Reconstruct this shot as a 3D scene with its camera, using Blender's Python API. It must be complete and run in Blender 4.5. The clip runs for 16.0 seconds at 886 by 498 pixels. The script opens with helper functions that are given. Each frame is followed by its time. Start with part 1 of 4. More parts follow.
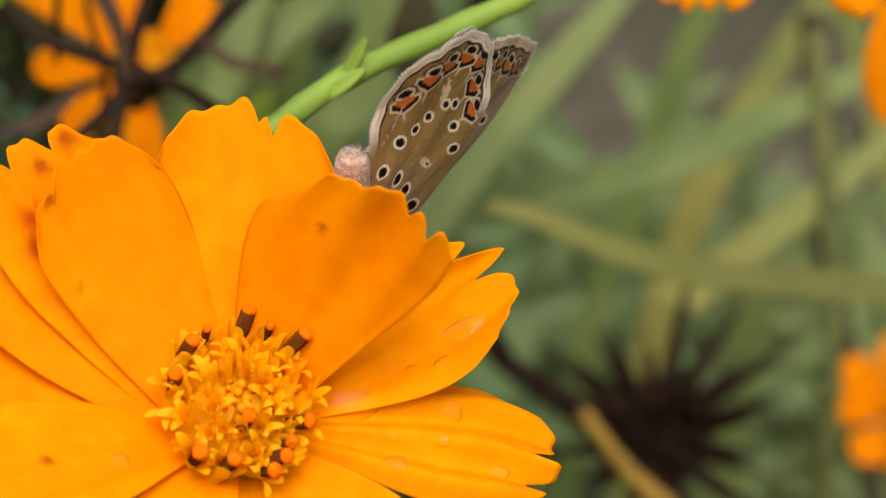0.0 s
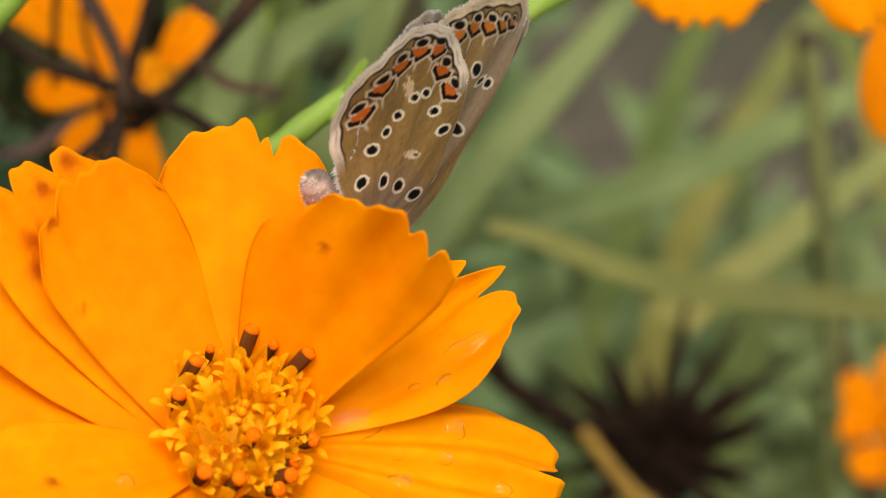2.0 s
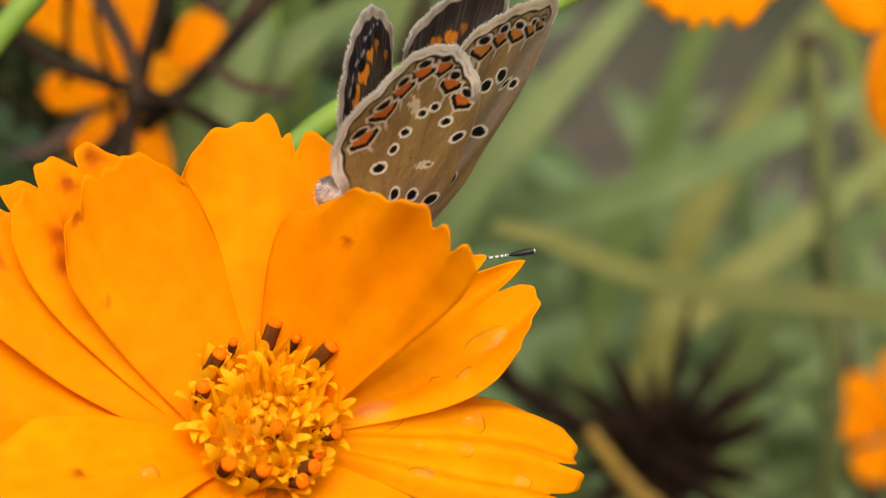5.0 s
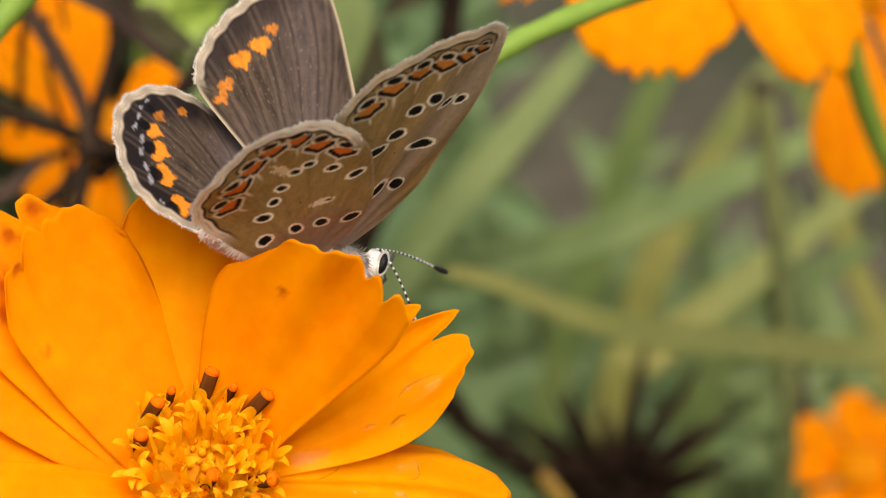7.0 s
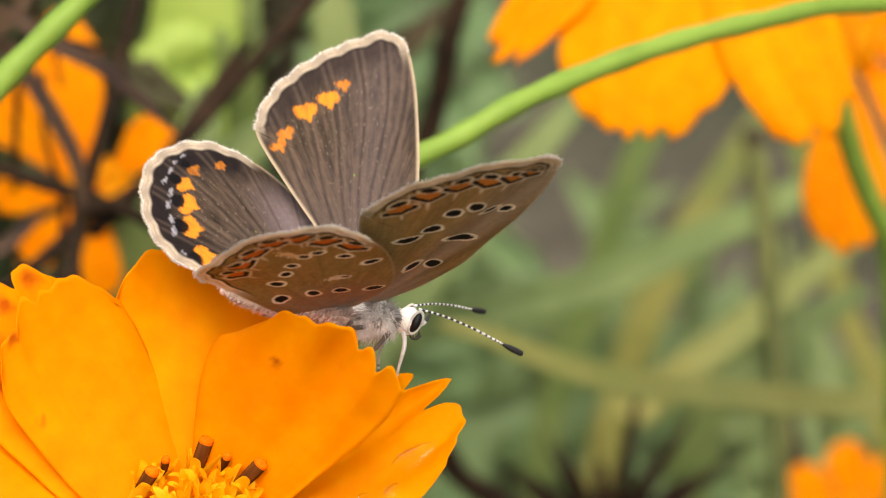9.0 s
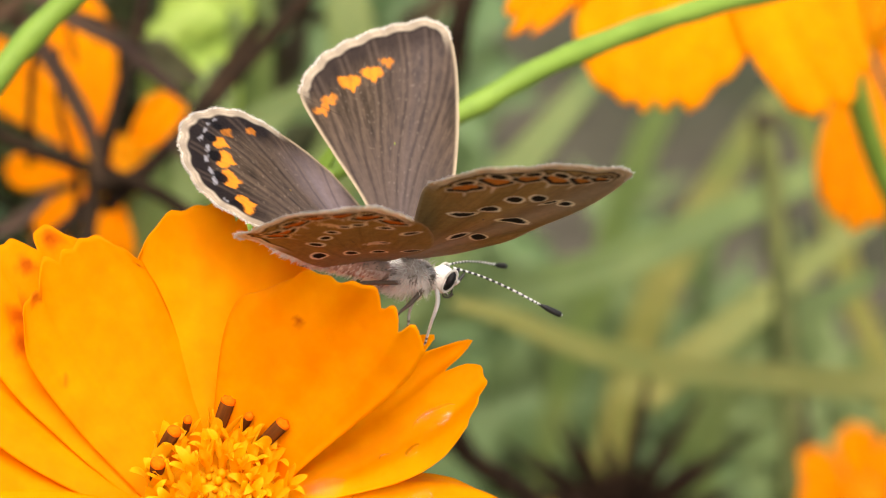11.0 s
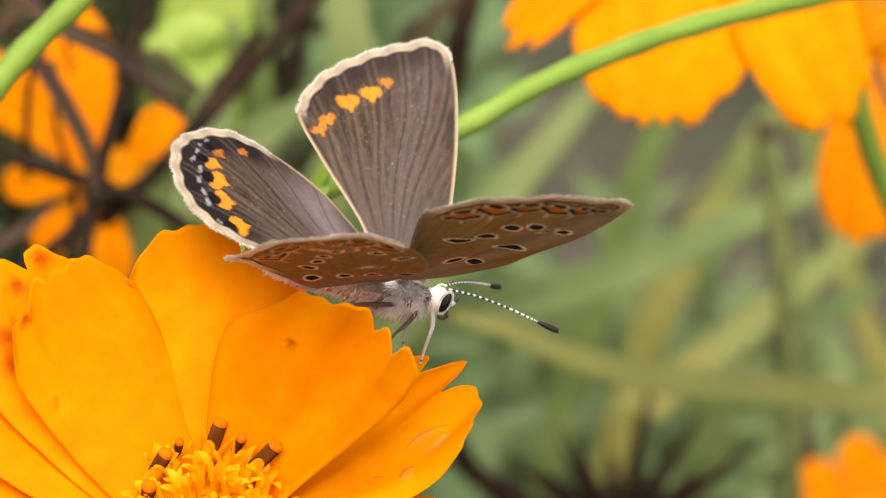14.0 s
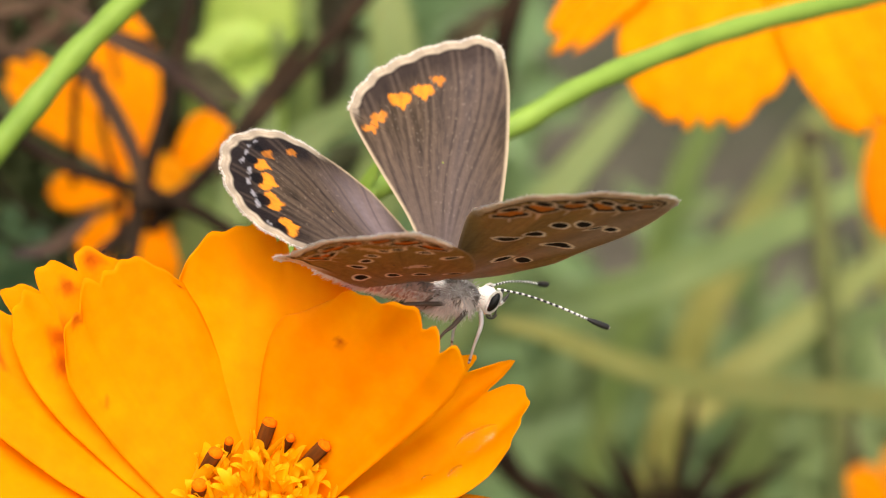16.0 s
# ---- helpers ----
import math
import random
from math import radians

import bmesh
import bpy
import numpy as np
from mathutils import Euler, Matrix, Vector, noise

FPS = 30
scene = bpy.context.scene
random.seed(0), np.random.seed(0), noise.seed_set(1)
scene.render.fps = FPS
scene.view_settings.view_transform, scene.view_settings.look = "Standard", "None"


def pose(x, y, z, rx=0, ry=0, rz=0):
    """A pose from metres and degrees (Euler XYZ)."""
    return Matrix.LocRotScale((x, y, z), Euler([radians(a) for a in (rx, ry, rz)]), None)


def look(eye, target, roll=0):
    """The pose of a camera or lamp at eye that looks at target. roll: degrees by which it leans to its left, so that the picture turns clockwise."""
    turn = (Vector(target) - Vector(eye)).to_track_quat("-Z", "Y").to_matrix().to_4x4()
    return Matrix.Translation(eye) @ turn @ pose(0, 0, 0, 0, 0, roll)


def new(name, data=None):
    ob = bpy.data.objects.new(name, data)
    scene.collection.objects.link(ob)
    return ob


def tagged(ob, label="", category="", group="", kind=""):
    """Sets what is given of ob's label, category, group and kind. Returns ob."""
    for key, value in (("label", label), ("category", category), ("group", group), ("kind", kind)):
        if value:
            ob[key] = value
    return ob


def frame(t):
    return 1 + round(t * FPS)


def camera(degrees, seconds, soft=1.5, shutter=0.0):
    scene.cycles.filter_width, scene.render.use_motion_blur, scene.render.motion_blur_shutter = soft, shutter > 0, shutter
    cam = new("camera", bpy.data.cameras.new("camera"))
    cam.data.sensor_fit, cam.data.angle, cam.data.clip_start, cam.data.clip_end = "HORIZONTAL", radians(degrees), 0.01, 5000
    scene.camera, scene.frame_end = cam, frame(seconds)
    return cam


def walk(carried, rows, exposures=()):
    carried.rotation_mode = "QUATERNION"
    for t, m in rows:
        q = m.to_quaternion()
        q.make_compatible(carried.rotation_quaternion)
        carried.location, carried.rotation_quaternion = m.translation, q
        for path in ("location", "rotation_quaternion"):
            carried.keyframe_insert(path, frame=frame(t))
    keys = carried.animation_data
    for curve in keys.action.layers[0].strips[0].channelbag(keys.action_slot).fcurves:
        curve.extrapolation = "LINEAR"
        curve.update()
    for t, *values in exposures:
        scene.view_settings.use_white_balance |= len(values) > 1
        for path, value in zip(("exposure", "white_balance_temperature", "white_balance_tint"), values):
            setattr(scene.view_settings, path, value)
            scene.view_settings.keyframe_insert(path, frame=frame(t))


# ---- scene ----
MM = 0.001
HEIGHT = 0.6  # the open flower's height over the ground

cam = camera(20, 16.0, soft=1.0)
cam.data.dof.use_dof = True
cam.data.dof.focus_distance = 0.166
cam.data.dof.aperture_fstop = 40
PATH = [
    (0, pose(0.01292, -0.14692, 0.66415, 69.994, -0.005, 0.004)),
    (0.5, pose(0.01210, -0.14701, 0.66410, 70.201, 0.195, 0.142)),
    (1, pose(0.01276, -0.14801, 0.66319, 69.879, 0.203, -0.284)),
    (1.5, pose(0.01309, -0.14761, 0.66329, 70.139, 0.330, -0.387)),
    (2, pose(0.01254, -0.14747, 0.66411, 70.493, 0.469, -0.267)),
    (2.5, pose(0.01121, -0.14753, 0.66538, 70.937, 0.514, -0.043)),
    (3, pose(0.01239, -0.14869, 0.66419, 70.706, 0.333, -0.606)),
    (3.5, pose(0.01253, -0.14884, 0.66340, 70.736, 0.461, -0.686)),
    (4, pose(0.01196, -0.14913, 0.66304, 70.732, 0.431, -0.421)),
    (4.2, pose(0.01088, -0.14872, 0.66342, 70.616, 0.468, -0.417)),
    (6.3, pose(0.01080, -0.15198, 0.66416, 70.761, 0.348, -0.385)),
    (6.5, pose(0.01232, -0.15236, 0.66424, 71.367, 0.455, -0.730)),
    (7, pose(0.01322, -0.15202, 0.66554, 71.555, 0.261, -1.029)),
    (7.5, pose(0.01232, -0.15282, 0.66683, 71.963, 0.376, -0.798)),
    (8, pose(0.01164, -0.15290, 0.66639, 72.036, 0.481, -0.404)),
    (8.5, pose(0.01277, -0.15206, 0.66781, 72.283, 0.195, -0.958)),
    (9, pose(0.01337, -0.15272, 0.66815, 72.381, 0.226, -1.150)),
    (9.2, pose(0.01232, -0.15230, 0.66687, 72.643, 0.251, -1.084)),
    (11.3, pose(0.01204, -0.15369, 0.66590, 72.295, 0.122, -1.095)),
    (11.5, pose(0.01213, -0.15299, 0.66628, 72.335, 0.053, -1.184)),
    (12, pose(0.01049, -0.15303, 0.66518, 72.264, 0.537, -0.690)),
    (12.5, pose(0.01133, -0.15307, 0.66548, 72.323, 0.317, -1.061)),
    (13, pose(0.01337, -0.15243, 0.66586, 72.231, 0.046, -1.740)),
    (13.5, pose(0.01328, -0.15232, 0.66648, 72.206, 0.035, -1.413)),
    (14, pose(0.01283, -0.15171, 0.66637, 72.425, 0.197, -0.948)),
    (14.5, pose(0.01213, -0.15215, 0.66630, 72.612, 0.431, -0.419)),
    (15, pose(0.01179, -0.15268, 0.66652, 72.795, 0.629, -0.197)),
    (15.5, pose(0.01226, -0.15289, 0.66658, 72.889, 0.585, -0.200)),
    (16, pose(0.01243, -0.15277, 0.66586, 72.704, 0.690, -0.109)),
]
walk(cam, PATH, [(0, 0.58, 7000, 7), (4.2, 0.62, 7000, 7), (6.3, 0.62, 7000, 7), (7.5, 0.72, 7000, 7), (9.2, 0.93, 7000, 7), (11.3, 1.0, 7000, 7), (16, 1.0, 7000, 7)])

# ---- sky and sun: a bright overcast day ----
world = bpy.data.worlds.new("world")
scene.world = world
world.use_nodes = True
sky = world.node_tree.nodes.new("ShaderNodeTexSky")
sky.sky_type = "NISHITA"
sky.sun_disc = False
sky.sun_elevation, sky.sun_rotation = radians(52), radians(178)
sky.air_density, sky.dust_density = 1.0, 4.0
world.node_tree.links.new(sky.outputs[0], world.node_tree.nodes["Background"].inputs[0])
world.node_tree.nodes["Background"].inputs[1].default_value = 0.13
sun = new("sun", bpy.data.lights.new("sun", "SUN"))
sun.data.energy, sun.data.angle, sun.data.color = 1.8, radians(50), (1.0, 0.96, 0.9)
sun.matrix_world = look((0.02, -0.60, 0.78), (0, 0, 0))


# ---- small builders ----
def place(x, y, z):
    """A place from millimetres round the open flower's disc."""
    return Vector((x * MM, y * MM, HEIGHT + z * MM))


def rgb(r, g, b):
    """A screen colour of 0 to 255 as the linear colour of a surface."""
    return tuple(((c / 255 + 0.055) / 1.055) ** 2.4 if c > 10 else c / 3294.6 for c in (r, g, b))


def mesh_of(name, verts, faces, smooth=True):
    me = bpy.data.meshes.new(name)
    me.from_pydata([tuple(v) for v in verts], [], [tuple(f) for f in faces])
    me.polygons.foreach_set("use_smooth", [smooth] * len(me.polygons))
    me.update()
    return me


def part(name, me, material, parent, label="", kind=""):
    ob = new(name, me)
    me.materials.append(material)
    ob.parent = parent
    return tagged(ob, label, kind=kind)


def painted(me, colours, name="paint"):
    """Gives each vertex of a mesh its pigment."""
    colours = np.asarray(colours, float)
    if colours.shape[1] == 3:
        colours = np.c_[colours, np.ones(len(colours))]
    me.color_attributes.new(name, "FLOAT_COLOR", "POINT").data.foreach_set("color", colours.astype(np.float32).ravel())


def tube(points, radii, sides=10, caps=True):
    """A round, tapered tube along a line of points (smoothed), as vertices and faces."""
    pts = [Vector(p) for p in points]
    verts, faces = [], []
    side = None
    for i, p in enumerate(pts):
        ahead = (pts[min(i + 1, len(pts) - 1)] - pts[max(i - 1, 0)]).normalized()
        if side is None:
            side = ahead.orthogonal().normalized()
        side = (side - ahead * side.dot(ahead)).normalized()
        other = ahead.cross(side)
        r = radii[i] if hasattr(radii, "__len__") else radii
        for k in range(sides):
            a = 2 * math.pi * k / sides
            verts.append(p + (side * math.cos(a) + other * math.sin(a)) * r)
    for i in range(len(pts) - 1):
        for k in range(sides):
            j = (k + 1) % sides
            faces.append((i * sides + k, i * sides + j, (i + 1) * sides + j, (i + 1) * sides + k))
    if caps:
        faces.append(tuple(range(sides))[::-1])
        faces.append(tuple(range((len(pts) - 1) * sides, len(pts) * sides)))
    return verts, faces


def glide(points, steps=8):
    """A Catmull-Rom line through a few points."""
    p = [Vector(q) for q in points]
    p = [p[0] * 2 - p[1]] + p + [p[-1] * 2 - p[-2]]
    out = []
    for i in range(1, len(p) - 2):
        for k in range(steps):
            t = k / steps
            a, b, c, d = p[i - 1], p[i], p[i + 1], p[i + 2]
            out.append(0.5 * (2 * b + (c - a) * t + (2 * a - 5 * b + 4 * c - d) * t * t + (3 * b - a - 3 * c + d) * t ** 3))
    return out + [p[-2]]


def joined(pieces):
    verts, faces = [], []
    for v, f in pieces:
        n = len(verts)
        verts += list(v)
        faces += [tuple(i + n for i in q) for q in f]
    return verts, faces


def ball(centre, radii, rings=14, sides=20, turn=None):
    """An ellipsoid as vertices and faces."""
    c, verts, faces = Vector(centre), [], []
    for i in range(rings + 1):
        a = math.pi * i / rings
        for k in range(sides):
            b = 2 * math.pi * k / sides
            v = Vector((radii[0] * math.cos(a), radii[1] * math.sin(a) * math.cos(b), radii[2] * math.sin(a) * math.sin(b)))
            verts.append(c + (turn @ v if turn else v))
    for i in range(rings):
        for k in range(sides):
            j = (k + 1) % sides
            faces.append((i * sides + k, i * sides + j, (i + 1) * sides + j, (i + 1) * sides + k))
    return verts, faces


# ---- materials ----
def material(name, colours, scale=300.0, rough=0.6, bump=0.2, fine=2500.0, through_light=0.0, paint="", spec=0.4, stretch=(1, 1, 1), sheen=0.0, coarse=40.0):
    """A surface of two or three colours mixed at two scales, with fine relief; through_light: the share of light that passes as in a leaf."""
    m = bpy.data.materials.new(name)
    m.use_nodes = True
    n, l = m.node_tree.nodes, m.node_tree.links
    shader = n["Principled BSDF"]
    where = n.new("ShaderNodeTexCoord")
    maps = n.new("ShaderNodeMapping")
    maps.inputs["Scale"].default_value = stretch
    l.new(where.outputs["Object"], maps.inputs["Vector"])
    grain, stains = n.new("ShaderNodeTexNoise"), n.new("ShaderNodeTexNoise")
    for tex, s, d in ((grain, scale, 4.0), (stains, coarse, 3.0)):
        tex.inputs["Scale"].default_value, tex.inputs["Detail"].default_value = s, d
        l.new(maps.outputs[0], tex.inputs["Vector"])
    ramp = n.new("ShaderNodeValToRGB")
    ramp.color_ramp.elements[0].position, ramp.color_ramp.elements[1].position = 0.3, 0.7
    ramp.color_ramp.elements[0].color, ramp.color_ramp.elements[1].color = (*colours[0], 1), (*colours[1], 1)
    l.new(grain.outputs["Fac"], ramp.inputs[0])
    out = ramp.outputs[0]
    if len(colours) > 2:
        mix, sharp = n.new("ShaderNodeMix"), n.new("ShaderNodeValToRGB")
        mix.data_type = "RGBA"
        sharp.color_ramp.elements[0].position, sharp.color_ramp.elements[1].position = 0.45, 0.62
        l.new(stains.outputs["Fac"], sharp.inputs[0])
        l.new(sharp.outputs[0], mix.inputs[0])
        l.new(out, mix.inputs[6])
        mix.inputs[7].default_value = (*colours[2], 1)
        out = mix.outputs[2]
    if paint:
        colour, times = n.new("ShaderNodeVertexColor"), n.new("ShaderNodeMix")
        colour.layer_name = paint
        times.data_type, times.blend_type = "RGBA", "MULTIPLY"
        times.inputs[0].default_value = 1.0
        l.new(out, times.inputs[6])
        l.new(colour.outputs[0], times.inputs[7])
        out = times.outputs[2]
    l.new(out, shader.inputs["Base Color"])
    shader.inputs["Roughness"].default_value = rough
    shader.inputs["Specular IOR Level"].default_value = spec
    shader.inputs["Sheen Weight"].default_value = sheen
    if bump:
        relief, lift = n.new("ShaderNodeTexNoise"), n.new("ShaderNodeBump")
        relief.inputs["Scale"].default_value, relief.inputs["Detail"].default_value = fine, 3.0
        l.new(maps.outputs[0], relief.inputs["Vector"])
        lift.inputs["Strength"].default_value, lift.inputs["Distance"].default_value = bump, 0.0002
        l.new(relief.outputs["Fac"], lift.inputs["Height"])
        l.new(lift.outputs[0], shader.inputs["Normal"])
    if through_light:
        leaf, both = n.new("ShaderNodeBsdfTranslucent"), n.new("ShaderNodeMixShader")
        both.inputs[0].default_value = through_light
        l.new(out, leaf.inputs[0])
        l.new(shader.outputs[0], both.inputs[1])
        l.new(leaf.outputs[0], both.inputs[2])
        l.new(both.outputs[0], n["Material Output"].inputs[0])
    return m


def water_material():
    m = bpy.data.materials.new("water")
    m.use_nodes = True
    s = m.node_tree.nodes["Principled BSDF"]
    s.inputs["Base Color"].default_value = (1, 1, 1, 1)
    s.inputs["Roughness"].default_value, s.inputs["IOR"].default_value, s.inputs["Transmission Weight"].default_value = 0.03, 1.33, 1.0
    n, l = m.node_tree.nodes, m.node_tree.links
    clear, both = n.new("ShaderNodeBsdfTransparent"), n.new("ShaderNodeMixShader")
    both.inputs[0].default_value = 0.36
    l.new(clear.outputs[0], both.inputs[1])
    l.new(s.outputs[0], both.inputs[2])
    l.new(both.outputs[0], n["Material Output"].inputs[0])
    return m


petal_skin = material("orange_petal", [(0.91, 0.305, 0.0025), (0.955, 0.365, 0.004)], scale=500, rough=0.75, bump=0.25, fine=1500, through_light=0.44, paint="paint", spec=0.08, coarse=120)
floret_skin = material("yellow_floret", [(0.92, 0.43, 0.006), (0.96, 0.58, 0.018)], scale=900, rough=0.6, bump=0.1, through_light=0.45, spec=0.15)
bud_skin = material("floret_bud", [(0.80, 0.31, 0.004), (0.88, 0.41, 0.008)], scale=900, rough=0.6, bump=0.1, through_light=0.3, spec=0.12)
anther_skin = material("brown_anther", [(0.020, 0.005, 0.001), (0.15, 0.040, 0.004)], scale=2200, rough=0.8, bump=0.3, stretch=(1, 1, 0.06), spec=0.1)
pollen_skin = material("orange_pollen", [(0.66, 0.115, 0.003), (0.80, 0.165, 0.004)], scale=3000, rough=0.9, bump=0.5, fine=6000, spec=0.05)
wing_skin = material("wing_scales", [(0.84, 0.82, 0.80), (1.0, 0.98, 0.95)], scale=2500, rough=0.65, bump=0.35, fine=9000, through_light=0.20, paint="paint", spec=0.12, coarse=300)
hair_skin = material("pale_hair", [(0.74, 0.68, 0.61), (0.90, 0.86, 0.80)], scale=1500, rough=0.7, bump=0.0, through_light=0.5, spec=0.1)
brown_hair_skin = material("brown_hair", [(0.10, 0.075, 0.06), (0.30, 0.25, 0.20)], scale=900, rough=0.7, bump=0.0, through_light=0.2)
grey_hair_skin = material("grey_hair", [(0.42, 0.38, 0.35), (0.92, 0.88, 0.84)], scale=900, rough=0.7, bump=0.0, through_light=0.2)
body_skin = material("furry_body", [(0.50, 0.45, 0.41), (0.74, 0.68, 0.63)], scale=1500, rough=0.8, bump=0.8, fine=5000, paint="paint")
eye_skin = material("dark_eye", [(0.004, 0.0035, 0.0035), (0.009, 0.007, 0.006)], scale=4000, rough=0.35, bump=0.2, fine=20000, spec=0.25)
banded_skin = material("banded_limb", [(0.85, 0.85, 0.85), (1, 1, 1)], scale=3000, rough=0.5, bump=0.2, paint="paint")
stem_skin = material("green_stem", [(0.16, 0.26, 0.03), (0.24, 0.36, 0.05)], scale=160, rough=0.62, bump=0.3, fine=1200, through_light=0.12, stretch=(1, 1, 1), coarse=60)
leaf_skin = material("green_leaf", [(0.125, 0.182, 0.05), (0.19, 0.256, 0.072), (0.232, 0.285, 0.09)], scale=90, rough=0.55, bump=0.3, through_light=0.35, coarse=30)
lime_skin = material("lime_leaf", [(0.27, 0.42, 0.05), (0.46, 0.58, 0.13)], scale=60, rough=0.55, bump=0.3, through_light=0.35)
straw_skin = material("yellowed_leaf", [(0.25, 0.25, 0.06), (0.35, 0.32, 0.09), (0.19, 0.23, 0.06)], scale=70, rough=0.6, bump=0.3, through_light=0.3, coarse=20)
dark_skin = material("dead_stalk", [(0.010, 0.0055, 0.003), (0.034, 0.019, 0.010)], scale=200, rough=0.8, bump=0.6, fine=1500, spec=0.12)
wither_skin = material("withered_petal", [(0.020, 0.012, 0.011), (0.055, 0.030, 0.027), (0.085, 0.045, 0.022)], scale=250, rough=0.75, bump=0.6, through_light=0.15)
burr_skin = material("dried_seed", [(0.012, 0.0065, 0.004), (0.036, 0.019, 0.011)], scale=300, rough=0.85, bump=0.5, spec=0.1)
brown_stalk_skin = material("tan_stalk", [(0.24, 0.135, 0.016), (0.38, 0.22, 0.03)], scale=120, rough=0.6, bump=0.4)
soil_skin = material("dry_soil", [(0.050, 0.043, 0.030), (0.110, 0.092, 0.066), (0.048, 0.050, 0.028)], scale=14, rough=0.95, bump=0.6, fine=120, coarse=2.2, spec=0.05)
far_leaf_skin = material("far_foliage", [(0.108, 0.182, 0.078), (0.185, 0.272, 0.108), (0.215, 0.256, 0.09)], scale=8, rough=0.6, bump=0.0, through_light=0.3, coarse=2.5)
olive_skin = material("olive_stalk", [(0.085, 0.10, 0.025), (0.15, 0.16, 0.045)], scale=70, rough=0.7, bump=0.3, through_light=0.1, coarse=20)
dead_leaf_skin = material("dead_leaf", [(0.035, 0.024, 0.015), (0.09, 0.065, 0.03), (0.06, 0.075, 0.025)], scale=40, rough=0.8, bump=0.0, through_light=0.2, coarse=12)
water_skin = water_material()

# ---- ground ----
ground = new("ground", mesh_of("ground", [(-60, -60, 0), (60, -60, 0), (60, 60, 0), (-60, 60, 0)], [(0, 1, 2, 3)]))
ground.data.materials.append(soil_skin)
tagged(ground, "dry grey-brown garden soil under the plants", "ground", kind="structure")


# ---- the open flower ----
def petal_point(p, s, w):
    """A point of a petal's upper face: s from the base to the tip, w across from -1 to 1, in the flower's space (metres)."""
    az, el = radians(p["az"]), radians(p["el"])
    u = Vector((math.sin(az) * math.cos(el), math.cos(az) * math.cos(el), math.sin(el)))
    n = Vector((-math.sin(az) * math.sin(el), -math.cos(az) * math.sin(el), math.cos(el)))
    n = Matrix.Rotation(radians(p.get("roll", 0)), 3, u) @ n
    b = u.cross(n)
    seed, half = p["seed"], p["width"] / 2
    lobes = 0.0
    for k, (at, deep) in enumerate(p.get("notches", ((-0.36, 0.07), (0.34, 0.06)))):
        lobes += deep * math.exp(-abs((w - at) / p.get("sharp", 0.075)) ** 1.5)
    crown = p.get("crown", 0.2)
    ripple = 0.012 * math.sin(9 * w + seed) + 0.008 * math.sin(23 * w + 2.1 * seed)
    reach = 1 - crown * abs(w) ** 2.6 - lobes + ripple + p.get("slant", 0) * w
    claw = p.get("claw", 0.27)
    spread = claw + (1 - claw) * math.sin(min(s / p.get("broad", 0.78), 1.0) * math.pi / 2) ** 1.15
    spread *= 1 - 0.10 * max(0, s - 0.8) / 0.2
    along = p["length"] * s * (1 - (1 - reach) * s ** 2)
    across = half * spread * w + p.get("sway", 0) * s * s
    lift = p.get("bow", 1.0) * 4 * s * (1 - s) + p.get("curl", 0.0) * s ** 3
    lift += p.get("camber", 1.5) * w * w * spread
    lift += p.get("twist", 0) * w * s * s - p.get("tuck", 0) * s * max(0.0, -w) ** 1.6
    folds = p.get("folds", 0.28)
    lift += folds * (s ** 0.7) * (1 - 0.4 * s) * math.cos(p.get("pleats", 3) * math.pi * w + 0.4 * math.sin(seed))
    q = Vector((across * 0.16, along * 0.1, seed))
    lift += 0.45 * s * noise.noise(q) + 0.12 * s * noise.noise(q * 4.0)
    base = Vector((math.sin(az), math.cos(az), 0)) * p.get("rim", 3.0) + Vector((0, 0, p.get("sink", -1.0)))
    across += 0.35 * s * noise.noise(Vector((along * 0.2, w, seed + 9)))
    return (base + u * along + b * across + n * lift) * MM


def petal(parent, p, rows=44, columns=41, skin=None):
    verts, faces, tints = [], [], []
    for i in range(rows + 1):
        for k in range(columns):
            s, w = i / rows, 2 * k / (columns - 1) - 1
            verts.append(petal_point(p, s, w))
            deep = 1.0 - 0.10 * max(0.0, 0.35 - s) / 0.35
            line = 1.0 - 0.05 * max(0.0, noise.noise(Vector((w * 16, s * 0.8, p["seed"]))))
            green = p.get("warm", 1.0) * (1 + 0.09 * noise.noise(Vector((w * 1.6, s * 2.2, p["seed"] + 4))))
            tint = [line, line * deep * green, 1.0]
            for at_s, at_w, r in p.get("stains", ()):
                d = math.hypot((s - at_s) * p["length"], (w - at_w) * p["width"] / 2)
                d += 0.25 * noise.noise(Vector((s * 60, w * 40, 1)))
                k2 = max(0.0, min(1.0, 1.3 - d / r))
                tint = [tint[0] * (1 - 0.42 * k2), tint[1] * (1 - 0.68 * k2), tint[2] * (1 - 0.2 * k2)]
            tints.append(tint)
    for i in range(rows):
        for k in range(columns - 1):
            a = i * columns + k
            faces.append((a, a + 1, a + columns + 1, a + columns))
    me = mesh_of("petal", verts, faces)
    painted(me, tints)
    ob = part("petal", me, skin or petal_skin, parent)
    thick = ob.modifiers.new("thickness", "SOLIDIFY")
    thick.thickness, thick.offset = 0.00007, -1
    return ob


def flower_frame(centre, axis, up):
    """The pose of a flower: its axis along z, its y towards up."""
    a = Vector(axis).normalized()
    y = (Vector(up) - a * a.dot(Vector(up))).normalized()
    m = Matrix((y.cross(a), y, a)).transposed().to_4x4()
    m.translation = centre
    return m


